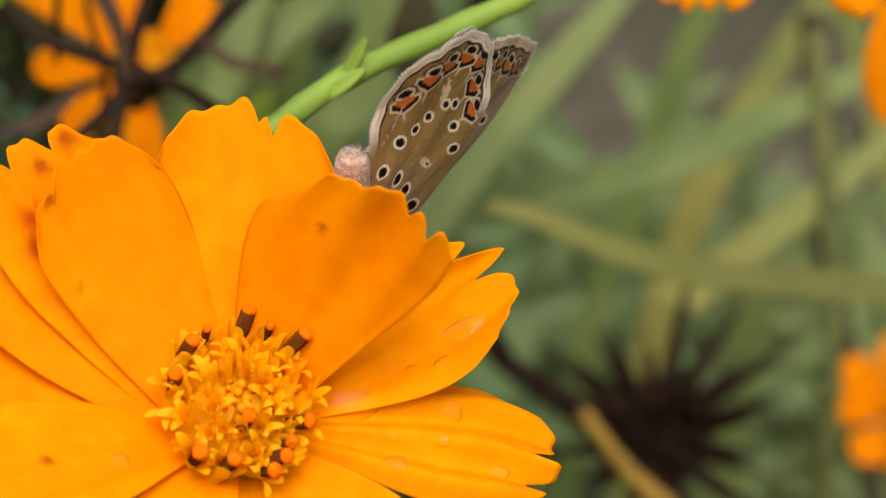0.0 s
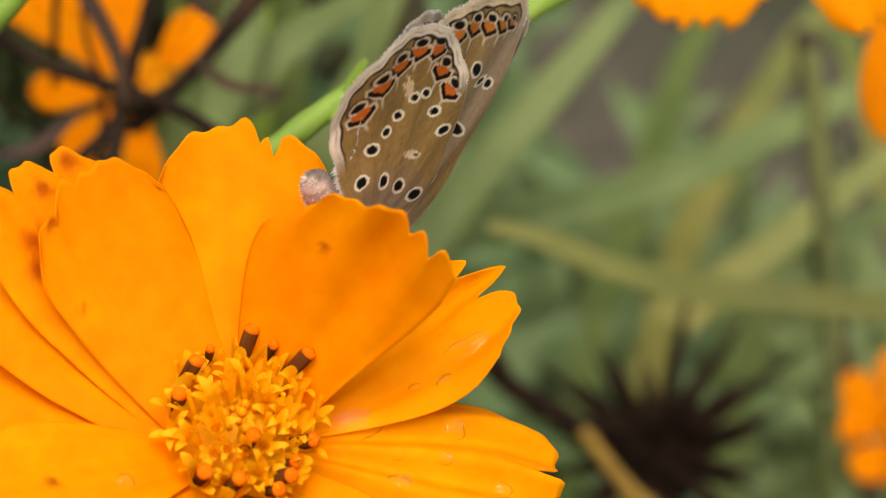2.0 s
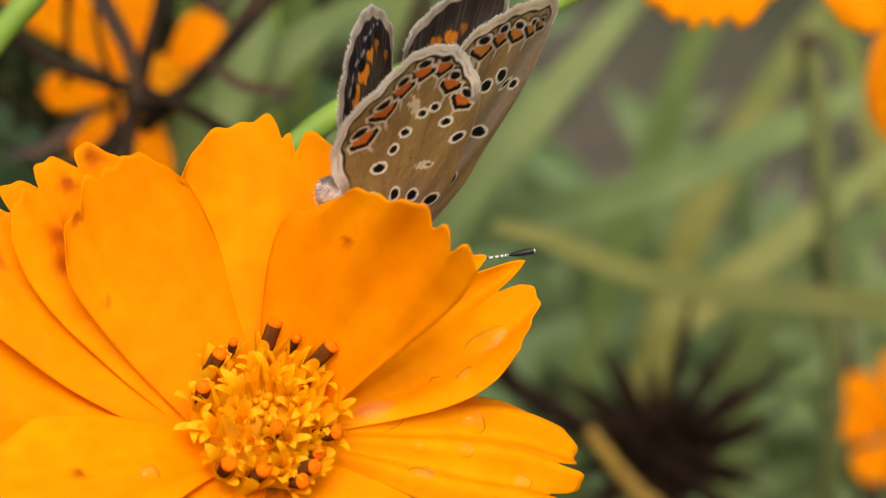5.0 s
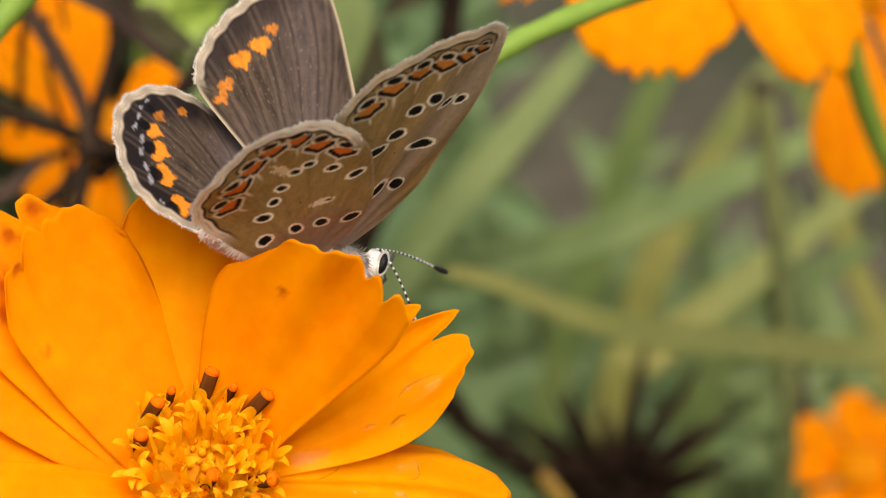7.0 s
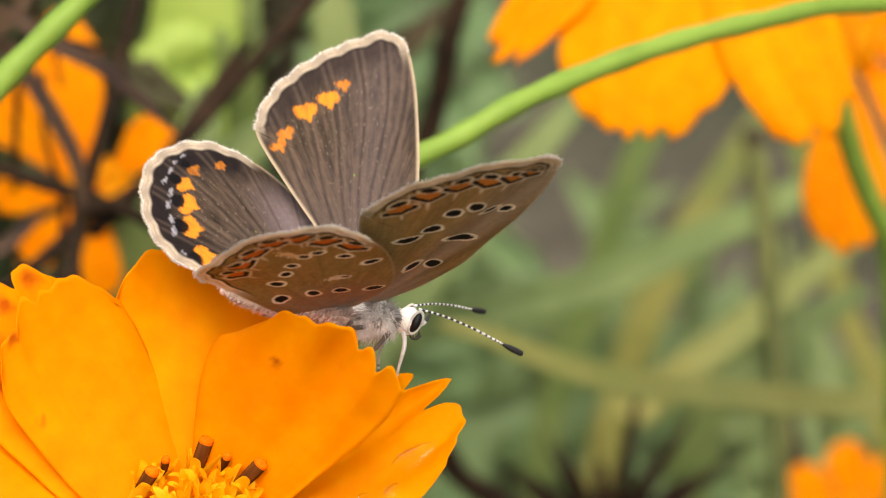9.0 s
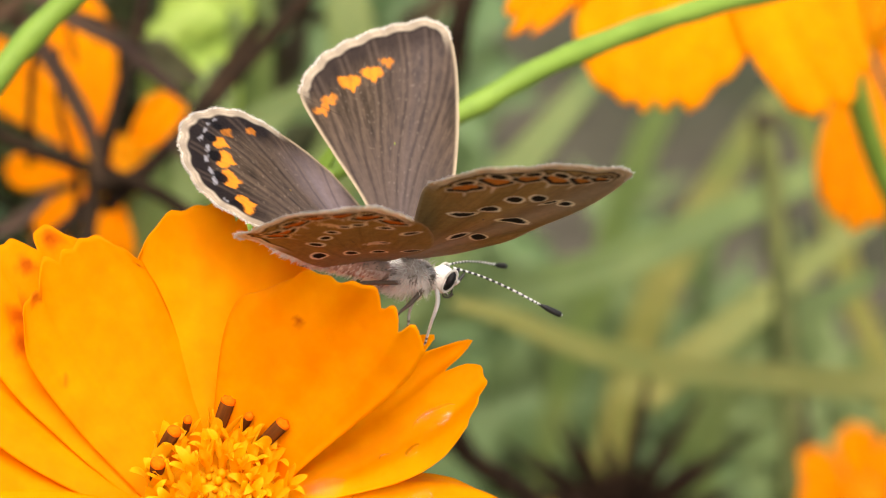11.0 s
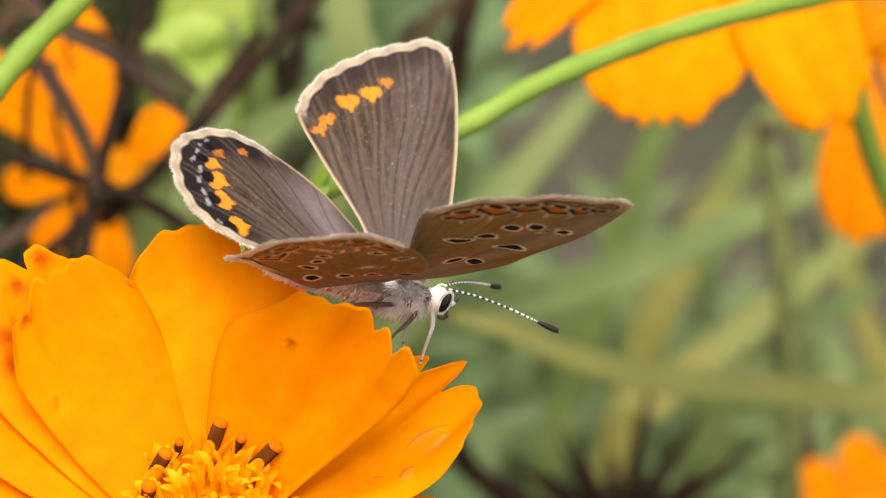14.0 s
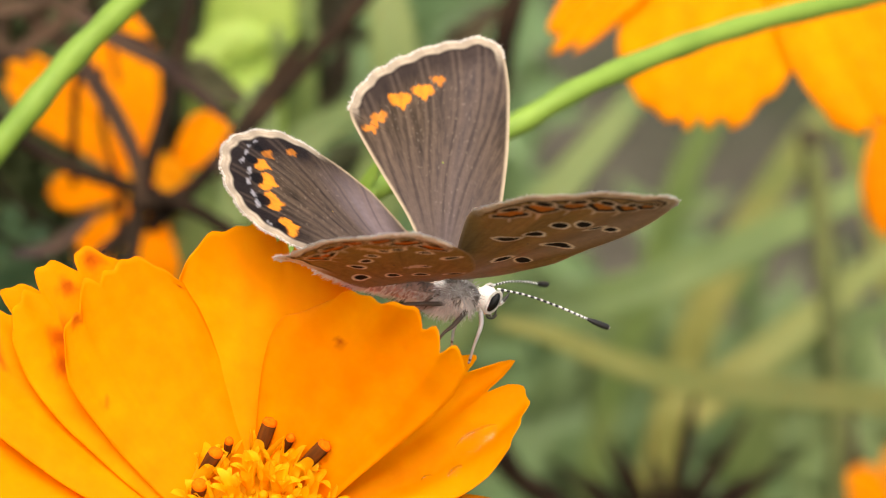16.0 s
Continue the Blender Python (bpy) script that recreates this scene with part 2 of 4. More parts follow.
def floret(seed, mouth=0.24, long=1.0):
    """A small trumpet with five strap-shaped lobes with blunt tips, some upright, some curled out, along z (millimetres)."""
    rnd = random.Random(seed)
    pieces = [tube([(0, 0, -0.9), (0, 0, 0.0), (0, 0, 0.7), (0, 0, 1.0)], [mouth * 0.7, mouth * 0.9, mouth, mouth], 12, False)]
    for k in range(5):
        a = 2 * math.pi * (k + 0.35 * rnd.random()) / 5
        out, side = Vector((math.cos(a), math.sin(a), 0)), Vector((-math.sin(a), math.cos(a), 0))
        far = long * rnd.uniform(0.75, 1.35)
        spread, curl = rnd.uniform(0.10, 0.45), rnd.uniform(0.0, 1.0) ** 2
        skew = rnd.uniform(-0.25, 0.25)
        verts, faces = [], []
        for i in range(11):
            t = i / 10
            c = out * (mouth - 0.05 + far * (spread * t + 0.60 * curl * t ** 2.5)) + side * skew * t * t + Vector((0, 0, 0.85 + far * (1.1 * t - 0.80 * curl * t ** 3)))
            wide = (mouth * 0.55 + 0.13) * (1 - 0.25 * t) * math.sqrt(max(0.0, 1 - t ** 4)) + 0.02
            cup = 0.16 * (1 - 0.5 * t)
            verts += [c - side * wide + out * 0.02, c - side * wide * 0.5 + out * cup * 0.8, c + out * cup, c + side * wide * 0.5 + out * cup * 0.8, c + side * wide + out * 0.02]
        for i in range(10):
            faces += [(5 * i + n, 5 * i + n + 1, 5 * i + n + 6, 5 * i + n + 5) for n in range(4)]
        pieces.append((verts, faces))
    v, f = joined(pieces)
    return [Vector(q) * MM for q in v], f


def lean(x, y, tilt):
    """The pose of a floret that stands on the disc at x, y and leans outwards, with the disc's doming."""
    r = math.hypot(x, y)
    z = 1.7 - 0.075 * r * r
    turn = Vector((x * tilt, y * tilt, 4.2)).normalized().to_track_quat("Z", "Y").to_matrix().to_4x4()
    return Matrix.Translation(Vector((x, y, z)) * MM) @ turn


PETALS = [
    dict(az=-3, el=27, length=18.8, width=13.4, bow=-0.9, camber=1.0, seed=1.0, crown=0.26, notches=((0.165, 0.085), (0.31, 0.115)), sharp=0.055, folds=0.2, warm=1.03, sink=-1.4, claw=0.58),
    dict(az=-57, el=17, length=21.8, width=11.5, bow=-0.9, camber=0.0, seed=2.0, sink=-1.8, notches=((-0.3, 0.08), (0.28, 0.09)), claw=0.6, stains=((0.88, -0.2, 0.8),)),
    dict(az=-45, el=24.5, length=20.4, width=11.0, bow=-1.0, camber=-0.4, seed=3.0, sink=-1.6, claw=0.6, notches=((-0.3, 0.06), (0.30, 0.07)), crown=0.15, stains=((0.90, 0.05, 0.7), (0.95, 0.55, 0.8), (0.80, -0.35, 1.0), (0.72, -0.55, 0.9))),
    dict(az=-40, el=34, length=17.7, width=10.6, bow=-1.3, camber=-0.7, seed=4.0, crown=0.2, claw=0.62, notches=((-0.15, 0.035), (-0.55, 0.05)), folds=0.12, stains=((0.97, -0.62, 0.6), (0.58, -0.75, 0.28), (0.93, 0.9, 0.3))),
    dict(az=60, el=20, length=17.2, width=9.8, bow=-1.2, camber=1.0, seed=5.0, notches=((-0.50, 0.11), (-0.12, 0.14), (-0.3, -0.05)), crown=0.22, sink=-1.4, folds=0.4, warm=1.08),
    dict(az=91, el=-5, length=18.0, width=9.6, bow=1.2, camber=-0.4, seed=6.0, notches=((-0.05, 0.09), (0.42, 0.11)), crown=0.16, sink=-1.2, folds=0.85, pleats=3, warm=1.08),
    dict(az=29.0, el=65.6, length=17.3, width=13.0, bow=-1.0, twist=-0.6, sway=2.7, roll=1.1, tuck=3.2, camber=0.5, seed=7.0, notches=((0.36, 0.06), (0.66, 0.08)), crown=0.20, folds=0.42, slant=0.068, claw=0.40, broad=0.83, rim=2.9, sink=-0.73, stains=((0.72, -0.25, 0.35),)),
    dict(az=-81, el=8, length=19.0, width=11.5, bow=-1.6, camber=1.0, seed=8.0, folds=0.2, claw=0.6),
    dict(az=-119, el=18, length=17.5, width=9.5, bow=0.8, camber=1.0, seed=9.0, folds=0.3, warm=1.08, stains=((0.62, 0.1, 0.5),)),
    dict(az=-160, el=8, length=15.5, width=9.0, bow=1.0, camber=0.6, seed=10.0, warm=1.05),
    dict(az=176, el=4, length=15.0, width=8.5, bow=1.0, camber=0.4, seed=12.0, warm=1.05, sink=-1.6),
    dict(az=138, el=-4, length=15.0, width=9.5, bow=1.2, camber=0.3, seed=11.0, warm=1.08),
]
# foot and tip of each anther tube on the disc
ANTHERS = ((-0.47, 4.68, 1.2, 0.13, 5.99, 3.2), (2.44, 3.36, 2.0, 3.78, 4.17, 3.6), (1.13, 4.80, 1.2, 1.55, 4.87, 3.2), (-3.96, 3.22, 1.2, -3.31, 3.78, 2.6), (-2.55, 4.88, 1.2, -2.46, 5.0, 2.2),
           (-4.3, 0.97, 1.2, -4.25, 1.10, 2.8), (-0.03, -1.56, 1.2, 0.52, -1.74, 3.0), (2.89, -1.23, 1.2, 4.34, -1.65, 2.6), (1.62, -3.76, 1.2, 2.99, -4.29, 2.6), (-2.65, -4.04, 1.2, -2.41, -4.55, 2.9),
           (-0.82, -4.66, 1.2, -0.22, -4.75, 2.7), (1.97, 0.64, 1.2, 2.25, 0.45, 2.1), (2.55, -2.5, 1.2, 3.3, -2.9, 2.0), (1.7, -4.6, 1.2, 2.3, -5.0, 2.0))


def build_main_flower():
    top = new("cosmos_flower")
    tagged(top, "open orange cosmos flower wet with raindrops, yellow disc", "flower", "cosmos flowers")
    top.matrix_basis = flower_frame(place(0, -0.19, -0.53), (0.1203, -0.5713, 0.8119), (0, 0.818, 0.575))
    for p in PETALS:
        petal(top, p)
    # the green cup and the domed receptacle
    v, f = ball((0, 0, -0.4), (2.0, 4.1, 4.1), 16, 28, Matrix.Rotation(radians(90), 3, "Y"))
    disc = part("flower_disc", mesh_of("flower_disc", [q * MM for q in map(Vector, v)], f), bud_skin, top, "domed yellow centre with dark stamens")
    v, f = tube([(0, 0, -4.5), (0, 0, -3.0), (0, 0, -1.6), (0, 0, -0.9)], [1.2, 3.0, 3.9, 3.7], 20)
    part("green_cup", mesh_of("green_cup", [Vector(q) * MM for q in v], f), stem_skin, top)
    # closed round buds in the middle
    for k in range(13):
        r, a = 0.40 * math.sqrt(k + 0.4), k * 2.39996
        v, f = ball((0, 0, 0.28), (0.42, 0.36, 0.36), 9, 12, Matrix.Rotation(radians(90), 3, "Y"))
        part("floret_bud", mesh_of("floret_bud", [Vector(q) * MM for q in v], f), bud_skin, disc).matrix_basis = lean(r * math.cos(a) - 0.5, r * math.sin(a) + 0.5, 0.6) @ Matrix.Scale(0.85 + 0.25 * math.sin(k * 5.1), 4)
    # open florets: one round each anther, younger ones between
    rnd = random.Random(5)
    trumpets = [mesh_of("floret", *floret(k)) for k in range(5)]
    collars = [mesh_of("floret", *floret(10 + k, 0.56, 1.55)) for k in range(4)]
    for me in trumpets + collars:
        me.materials.append(floret_skin)
    for k in range(36):
        a = 2 * math.pi * (k + 0.3 * rnd.random()) / 36
        r = (1.5, 3.4, 2.6)[k % 3] + 0.6 * rnd.random()
        ob = new("floret", trumpets[k % 5])
        ob.parent = disc
        ob.matrix_basis = lean(r * math.cos(a), r * math.sin(a) - 0.2, 0.55) @ Matrix.Rotation(rnd.random() * 6, 4, "Z") @ Matrix.Scale(0.95 + 0.45 * rnd.random(), 4)
    for k, (x, y, z, tx, ty, tz) in enumerate(ANTHERS):
        way = Vector((tx - x, ty - y, tz - z))
        long, wide = way.length, 0.30 if k in (2, 4) else 0.50
        foot = Matrix.Translation(Vector((x, y, z)) * MM) @ way.to_track_quat("Z", "Y").to_matrix().to_4x4()
        v, f = tube([(0, 0, -0.9), (0, 0, 0.2), (0, 0, 0.6 * long), (0, 0, long - 0.10), (0, 0, long)], [wide * 0.75, wide * 0.9, wide, wide, wide * 0.9], 16)
        ob = part("anther", mesh_of("anther", [Vector(q) * MM for q in v], f), anther_skin, disc, "dark brown anther tube with an orange pollen tip")
        ob.matrix_basis = foot
        v, f = ball((0, 0, long - 0.05), (0.36, wide * 1.04, wide * 1.04), 10, 16, Matrix.Rotation(radians(90), 3, "Y"))
        v = [Vector(q) * (1 + 0.05 * noise.noise(Vector(q) * 4.0 + Vector((x, y, 0)))) for q in v]
        part("pollen", mesh_of("pollen", [Vector(q) * MM for q in v], f), pollen_skin, ob)
        ob = new("floret", collars[k % 4])
        ob.parent = disc
        ob.matrix_basis = foot @ Matrix.Translation((0, 0, -0.0009)) @ Matrix.Rotation(k * 1.9, 4, "Z") @ Matrix.Scale(wide / 0.50, 4)
    # the stem, down to the ground
    back = top.matrix_basis.inverted()
    line = [Vector((0, 0, -4.3)) * MM, Vector((0, 0, -16)) * MM, back @ Vector((-0.012, 0.035, 0.50)), back @ Vector((-0.03, 0.05, 0.25)), back @ Vector((-0.03, 0.05, -0.01))]
    v, f = tube(glide(line), 0.0012, 10)
    part("stem", mesh_of("stem", v, f), stem_skin, top)
    return top


main_flower = build_main_flower()


def water_drop(p, s, w, size, flat=0.42, long=1.3):
    """A drop that lies on a petal, stretched along it."""
    m = main_flower.matrix_basis
    at, up_s, up_w = petal_point(p, s, w), petal_point(p, s + 0.03, w), petal_point(p, s, w + 0.04)
    u, v = (up_s - at).normalized(), (up_w - at).normalized()
    n = v.cross(u).normalized()
    n = n if n.z > 0 else -n
    v = n.cross(u)
    turn = Matrix((u, v, n)).transposed()
    rings, sides, out, faces = 12, 36, [], []
    for low in (False, True):
        for i in range(rings + 1):
            r = i / rings
            for k in range(sides):
                a = 2 * math.pi * k / sides
                edge = 1 + 0.10 * math.sin(2 * a + s * 30) + 0.07 * math.sin(3 * a + w * 20)
                z = -0.12 * size if low else flat * size * (1 - r * r) ** 0.8 - 0.12 * size * r ** 4
                out.append(turn @ Vector((long * size * r * edge * math.cos(a), size * r * edge * math.sin(a), z)) * MM)
        base = (rings + 1) * sides * low
        for i in range(rings):
            for k in range(sides):
                q = [base + i * sides + k, base + i * sides + (k + 1) % sides, base + (i + 1) * sides + (k + 1) % sides, base + (i + 1) * sides + k]
                faces.append(tuple(q[::-1] if low else q))
    ob = new("water_drop", mesh_of("water_drop", out, faces))
    ob.data.materials.append(water_skin)
    ob.matrix_basis = m @ Matrix.Translation(at)
    return tagged(ob, "clear raindrop lying on the orange petal", "water drop", "raindrops on the petals")


B_PETAL, A_PETAL, G_PETAL = PETALS[4], PETALS[5], PETALS[8]
for spec in ((B_PETAL, 0.74, 0.35, 1.15, 0.4, 1.7), (B_PETAL, 0.62, 0.62, 0.55, 0.34, 1.2), (B_PETAL, 0.50, 0.45, 0.32), (A_PETAL, 0.22, -0.55, 1.3, 0.36, 1.5),
             (A_PETAL, 0.58, -0.45, 0.75, 0.42, 1.5), (A_PETAL, 0.55, 0.10, 0.40), (A_PETAL, 0.38, 0.12, 0.32), (A_PETAL, 0.80, 0.35, 0.6), (A_PETAL, 0.40, 0.55, 0.75), (G_PETAL, 0.35, -0.2, 0.6)):
    water_drop(*spec)


# ---- the butterfly ----
K = 1.035
# outlines in millimetres: forwards, outwards; first the leading edge, then the outer margin, then the trailing edge
FORE = ((0.6, -0.4), (2.4, 1.4), (3.9, 4.4), (4.6, 9.0), (4.85, 13.0), (4.8, 15.8), (4.35, 18.0), (3.1, 19.05), (1.5, 18.65), (-1.2, 17.5), (-3.1, 16.4), (-4.75, 14.95), (-5.75, 13.5), (-6.2, 12.2), (-5.9, 10.8), (-4.35, 7.8), (-2.3, 4.1), (-0.9, 0.8))
HIND = ((0.4, -0.5), (1.3, 0.8), (1.6, 3.0), (1.15, 5.4), (-0.05, 7.9), (-1.85, 10.4), (-3.4, 11.5), (-5.5, 12.2), (-7.5, 12.3), (-9.4, 11.5), (-10.8, 10.2), (-11.6, 8.2), (-11.85, 5.8), (-11.35, 4.0), (-10.2, 2.6), (-8.5, 1.5), (-5.8, 0.1), (-3.0, -0.7))
FORE_MARGIN, HIND_MARGIN = (6, 13), (6, 15)
# spots of the under side: forwards, outwards, half length, half width, the long axis in degrees
FORE_SPOTS = ((-1.53, 8.83, 0.68, 0.3, 35), (-0.5, 10.15, 0.54, 0.36, 14), (0, 12.14, 0.48, 0.36, 27), (1.1, 13.14, 0.46, 0.4, -5), (2.33, 12.68, 0.42, 0.17, 44), (3.38, 12.83, 0.36, 0.26, 37), (2.04, 9.11, 0.86, 0.33, 4), (1.92, 5.59, 0.5, 0.42, -18), (0.58, 5.28, 0.64, 0.26, 78))
HIND_SPOTS = ((-1.59, 8.07, 0.46, 0.27, 44), (-3.45, 8.35, 0.34, 0.23, 34), (-5.32, 8.62, 0.33, 0.21, 20), (-5.92, 7.83, 0.31, 0.22, 30), (-6.02, 6.25, 0.3, 0.22, 35), (-5.93, 4.97, 0.29, 0.25, 30), (-5.98, 3.5, 0.4, 0.28, 39), (-4.95, 1.56, 0.42, 0.32, 60), (0.39, 3.9, 0.52, 0.36, 38), (-1.66, 3.38, 0.42, 0.33, -12), (-3.27, 2.77, 0.42, 0.3, -30))
FORE_LUNULES = ((-3.94, 12.5, 1.01), (-2.88, 14.32, 0.99), (-1.23, 15.41, 0.95), (0.38, 16, 0.87), (1.84, 16.6, 0.76), (2.87, 17.1, 0.56))
HIND_LUNULES = ((-3.64, 10.04, 0.85), (-5.52, 10.39, 0.92), (-7.51, 10.84, 0.92), (-8.77, 9.79, 0.92), (-9.31, 8.19, 0.95), (-9.52, 6.43, 1), (-8.91, 4.36, 0.95))
FORE_ORANGE = ((-4.7, 10.76, 0.6), (-4.12, 11.6, 0.62), (-2.7, 13.21, 0.9), (-1.17, 14.08, 0.84), (-0.11, 15.1, 0.55))
HIND_ORANGE = ((-8.4, 2.98, 0.92), (-8.8, 5.29, 1), (-8.63, 7.07, 0.86), (-8.5, 8.65, 0.74), (-7.54, 9.93, 0.58), (-5.55, 10.4, 0.46))


def outline(points, margin, count=600):
    """A closed, even, scalloped outline, its outward normals and which of its points lie on the outer margin."""
    p = np.array(points, float) * K
    n = len(p)
    t = np.linspace(0, n, 6000, endpoint=False)
    i, u = np.floor(t).astype(int), (t % 1)[:, None]
    a, b, c, d = (p[(i + k) % n] for k in (-1, 0, 1, 2))
    line = 0.5 * (2 * b + (c - a) * u + (2 * a - 5 * b + 4 * c - d) * u ** 2 + (3 * b - a - 3 * c + d) * u ** 3)
    run = np.r_[0, np.cumsum(np.linalg.norm(np.diff(line, axis=0), axis=1))]
    at = np.linspace(0, run[-1], count, endpoint=False)
    line, knot = np.stack([np.interp(at, run, line[:, k]) for k in (0, 1)], 1), np.interp(at, run, t)
    way = np.roll(line, -1, 0) - np.roll(line, 1, 0)
    way /= np.linalg.norm(way, axis=1)[:, None]
    out = np.stack([-way[:, 1], way[:, 0]], 1)
    if ((line - line.mean(0)) * out).sum() < 0:
        out = -out
    on = (knot >= margin[0] - 0.3) & (knot <= margin[1] + 0.3)
    scallop = np.where(on, 0.16 * np.abs(np.sin((at - at[on][0]) * math.pi / 2.05)), 0)
    return line + out * scallop[:, None], out, on, at


def soft(d, edge=0.12):
    return np.clip(0.5 - d / (2 * edge), 0, 1)


def spot(q, x, y, r, way, long=1.0):
    """The distance from the edge of an oval spot, its long axis along way."""
    e = q - np.array([x, y]) * K
    w = np.array(way, float) / np.linalg.norm(way)
    return np.hypot(e @ w / long, e @ np.array([-w[1], w[0]])) - r * K


FORE_VEINS = (-64, -52, -41, -31, -21.5, -12.5, -4.5, 3.5, 9.5, 14)
HIND_VEINS = (-96, -84, -72.5, -62, -51.5, -41, -30, -18, -4)


def wing_paint(q, edge, on, out, along, fore, upper, noisy):
    """The scales' pigment at the points q of a wing's upper or under side."""
    def lay(col, mask, c):
        return col + (np.array(rgb(*c)) - col) * mask[:, None]

    angle = np.arctan2(q[:, 0], q[:, 1] + 0.8)
    reach = np.hypot(q[:, 0], q[:, 1])
    # the veins run from the root, bend slightly and fade towards it
    bent = np.degrees(angle) + 1.6 * np.sin(reach * 0.35)
    gap = np.min(np.abs(bent[:, None] - np.array(FORE_VEINS if fore else HIND_VEINS)[None]), axis=1)
    off = np.radians(gap) * reach
    vein = soft(off - 0.07, 0.07) * np.clip((reach - 2) / 3, 0, 1)
    flank = soft(np.abs(off - 0.26) - 0.10, 0.12) * np.clip((reach - 2) / 4, 0, 1)
    streak = np.array([noise.noise((a * 26, r * 0.25, 5.0 + fore)) for a, r in zip(angle, reach)])
    fine = np.array([noise.noise((a * 75, r * 0.9, 2.0)) for a, r in zip(angle, reach)])
    fleck = np.array([noise.noise((a * 5.5, b * 3.2, 8.0)) for a, b in q])
    if upper:
        col = np.tile(rgb(82, 67, 55), (len(q), 1)) * (0.74 + 0.36 * noisy + 0.50 * streak + 0.55 * fine)[:, None]
        col = lay(col, soft(reach - (7.5 if fore else 5.5), 4.0) * 0.42, (122, 106, 104))
        if fore:
            col = lay(col, soft(np.abs(np.degrees(angle) - 8) - 7, 7) * 0.35, (108, 96, 98))
        else:
            col = lay(col, soft(np.abs(np.degrees(angle) + 8) - 14, 8) * 0.6 * soft(reach - 9, 2), (150, 134, 140))
        col = lay(col, (0.80 if fore else 0.92) * soft(edge - (2.1 if fore else 2.5) * K, 0.7) * on, (50, 40, 38) if fore else (30, 23, 24))
        col = lay(col, flank * 0.30, (126, 106, 92))
        col = lay(col, vein * 0.48, (50, 40, 36))
        col = lay(col, np.clip((fleck - 0.40) * 5, 0, 1) * 0.22 * soft(2.2 - edge, 0.5), (176, 158, 140))
        for x, y, r in (FORE_ORANGE if fore else HIND_ORANGE):
            n = np.array([x, y]) - np.array([1.0, 2.0] if fore else [-2.0, 4.0])
            n = n / np.linalg.norm(n)
            e = q - np.array([x, y]) * K
            h, w = e @ n, np.abs(e @ np.array([-n[1], n[0]]))
            # a heart: two lobes outwards, a point towards the body
            d = np.minimum(np.hypot(w - 0.38 * r, h - 0.1 * r) - 0.55 * r, np.maximum(w + 0.75 * (-h) - 0.72 * r, h - 0.12 * r))
            d = d + 0.14 * fleck + 0.14 * streak + 0.08 * fine
            strength = np.clip(0.98 + 0.7 * (noisy - 0.5) + 0.4 * streak, 0, 1) * ((0.66 if y < 12.8 or y > 14.6 else 0.97) if fore else (0.98 if r > 0.6 else 0.5))
            col = lay(col, soft(d, 0.09) * strength, (250, 150, 44))
        if not fore:
            for x, y, r in HIND_ORANGE[:5]:
                n = np.array([x + 3.0, y - 4.8])
                n = n / np.linalg.norm(n)
                col = lay(col, soft(spot(q, x + 0.74 * n[0], y + 0.74 * n[1], 0.58 * r, n) + 0.1 * fleck, 0.08) * 0.98, (16, 12, 13))
                for way in (-0.5, 0.5):
                    col = lay(col, soft(spot(q, x + 1.28 * n[0] - way * n[1], y + 1.28 * n[1] + way * n[0], 0.16 * r, (-n[1], n[0]), 2.2) + 0.12 * fleck, 0.07) * 0.62, (196, 192, 200))
        col = lay(col, soft(edge - 0.84 * K, 0.08) * on * 0.85, (44, 34, 33))
        col = lay(col, soft(edge - 0.66 * K, 0.10) * on * (0.84 + 0.16 * np.cos(along * 3.07)), (206, 188, 166))
        col = lay(col, soft(np.abs(edge - 0.42) - 0.06, 0.06) * on * (0.30 + 0.2 * np.cos(along * 3.07)), (140, 118, 104))
        col = lay(col, np.clip(0.25 + 1.2 * np.sin(along * 37) * fleck, 0, 0.5) * soft(edge - 0.6, 0.1) * on * 0.5, (150, 130, 116))
        col = lay(col, soft(edge - 0.20, 0.1) * (1 - on) * 0.75, (216, 194, 164))
    else:
        ground_tone = (160, 129, 80) if fore else (158, 127, 76)
        col = np.tile(rgb(*ground_tone), (len(q), 1)) * (0.80 + 0.32 * noisy + 0.13 * streak + 0.10 * fine)[:, None]
        col = lay(col, vein * 0.22, (104, 84, 62))
        col = lay(col, soft(reach - 3.4, 2.6) * 0.55, (164, 160, 156))
        if fore:
            col = lay(col, soft(np.abs(np.degrees(angle) - 13) - 6, 6) * 0.4, (178, 166, 158))
        for k, (x, y, r) in enumerate(FORE_LUNULES if fore else HIND_LUNULES):
            n = np.array([x, y]) - np.array([1.5, 4.0] if fore else [-3.0, 3.2])
            n = n / np.linalg.norm(n)
            s = np.array([-n[1], n[0]])
            e = q - np.array([x, y]) * K
            h, side = e @ n + 0.07 * fleck, e @ s
            w = np.abs(side + 0.05 * streak)
            chevron = np.maximum(w * 0.55 - h - 0.62 * r, w - 0.86 * r)
            # pale arrowhead, black arrowhead, orange, black spot in a pale cell
            col = lay(col, soft(np.hypot((h + 1.25 * r) / (4.5 if k % 3 else 2.5), w) - 0.12, 0.07) * 0.8, (226, 206, 176))
            col = lay(col, soft(np.maximum(chevron - 0.46, h - 0.30), 0.07) * (0.9 if not fore else 0.55), (230, 212, 184))
            col = lay(col, soft(np.hypot(w * 0.62, h - 0.66 * r) - 0.52 * r, 0.06), (228, 206, 172))
            col = lay(col, soft(np.maximum(chevron - 0.27, h - 0.10 * r), 0.06), (26, 17, 13))
            col = lay(col, soft(np.maximum(chevron + 0.09, h - 0.30 * r) + 0.06 * fine, 0.07), (206, 108, 40) if not fore else (198, 120, 48))
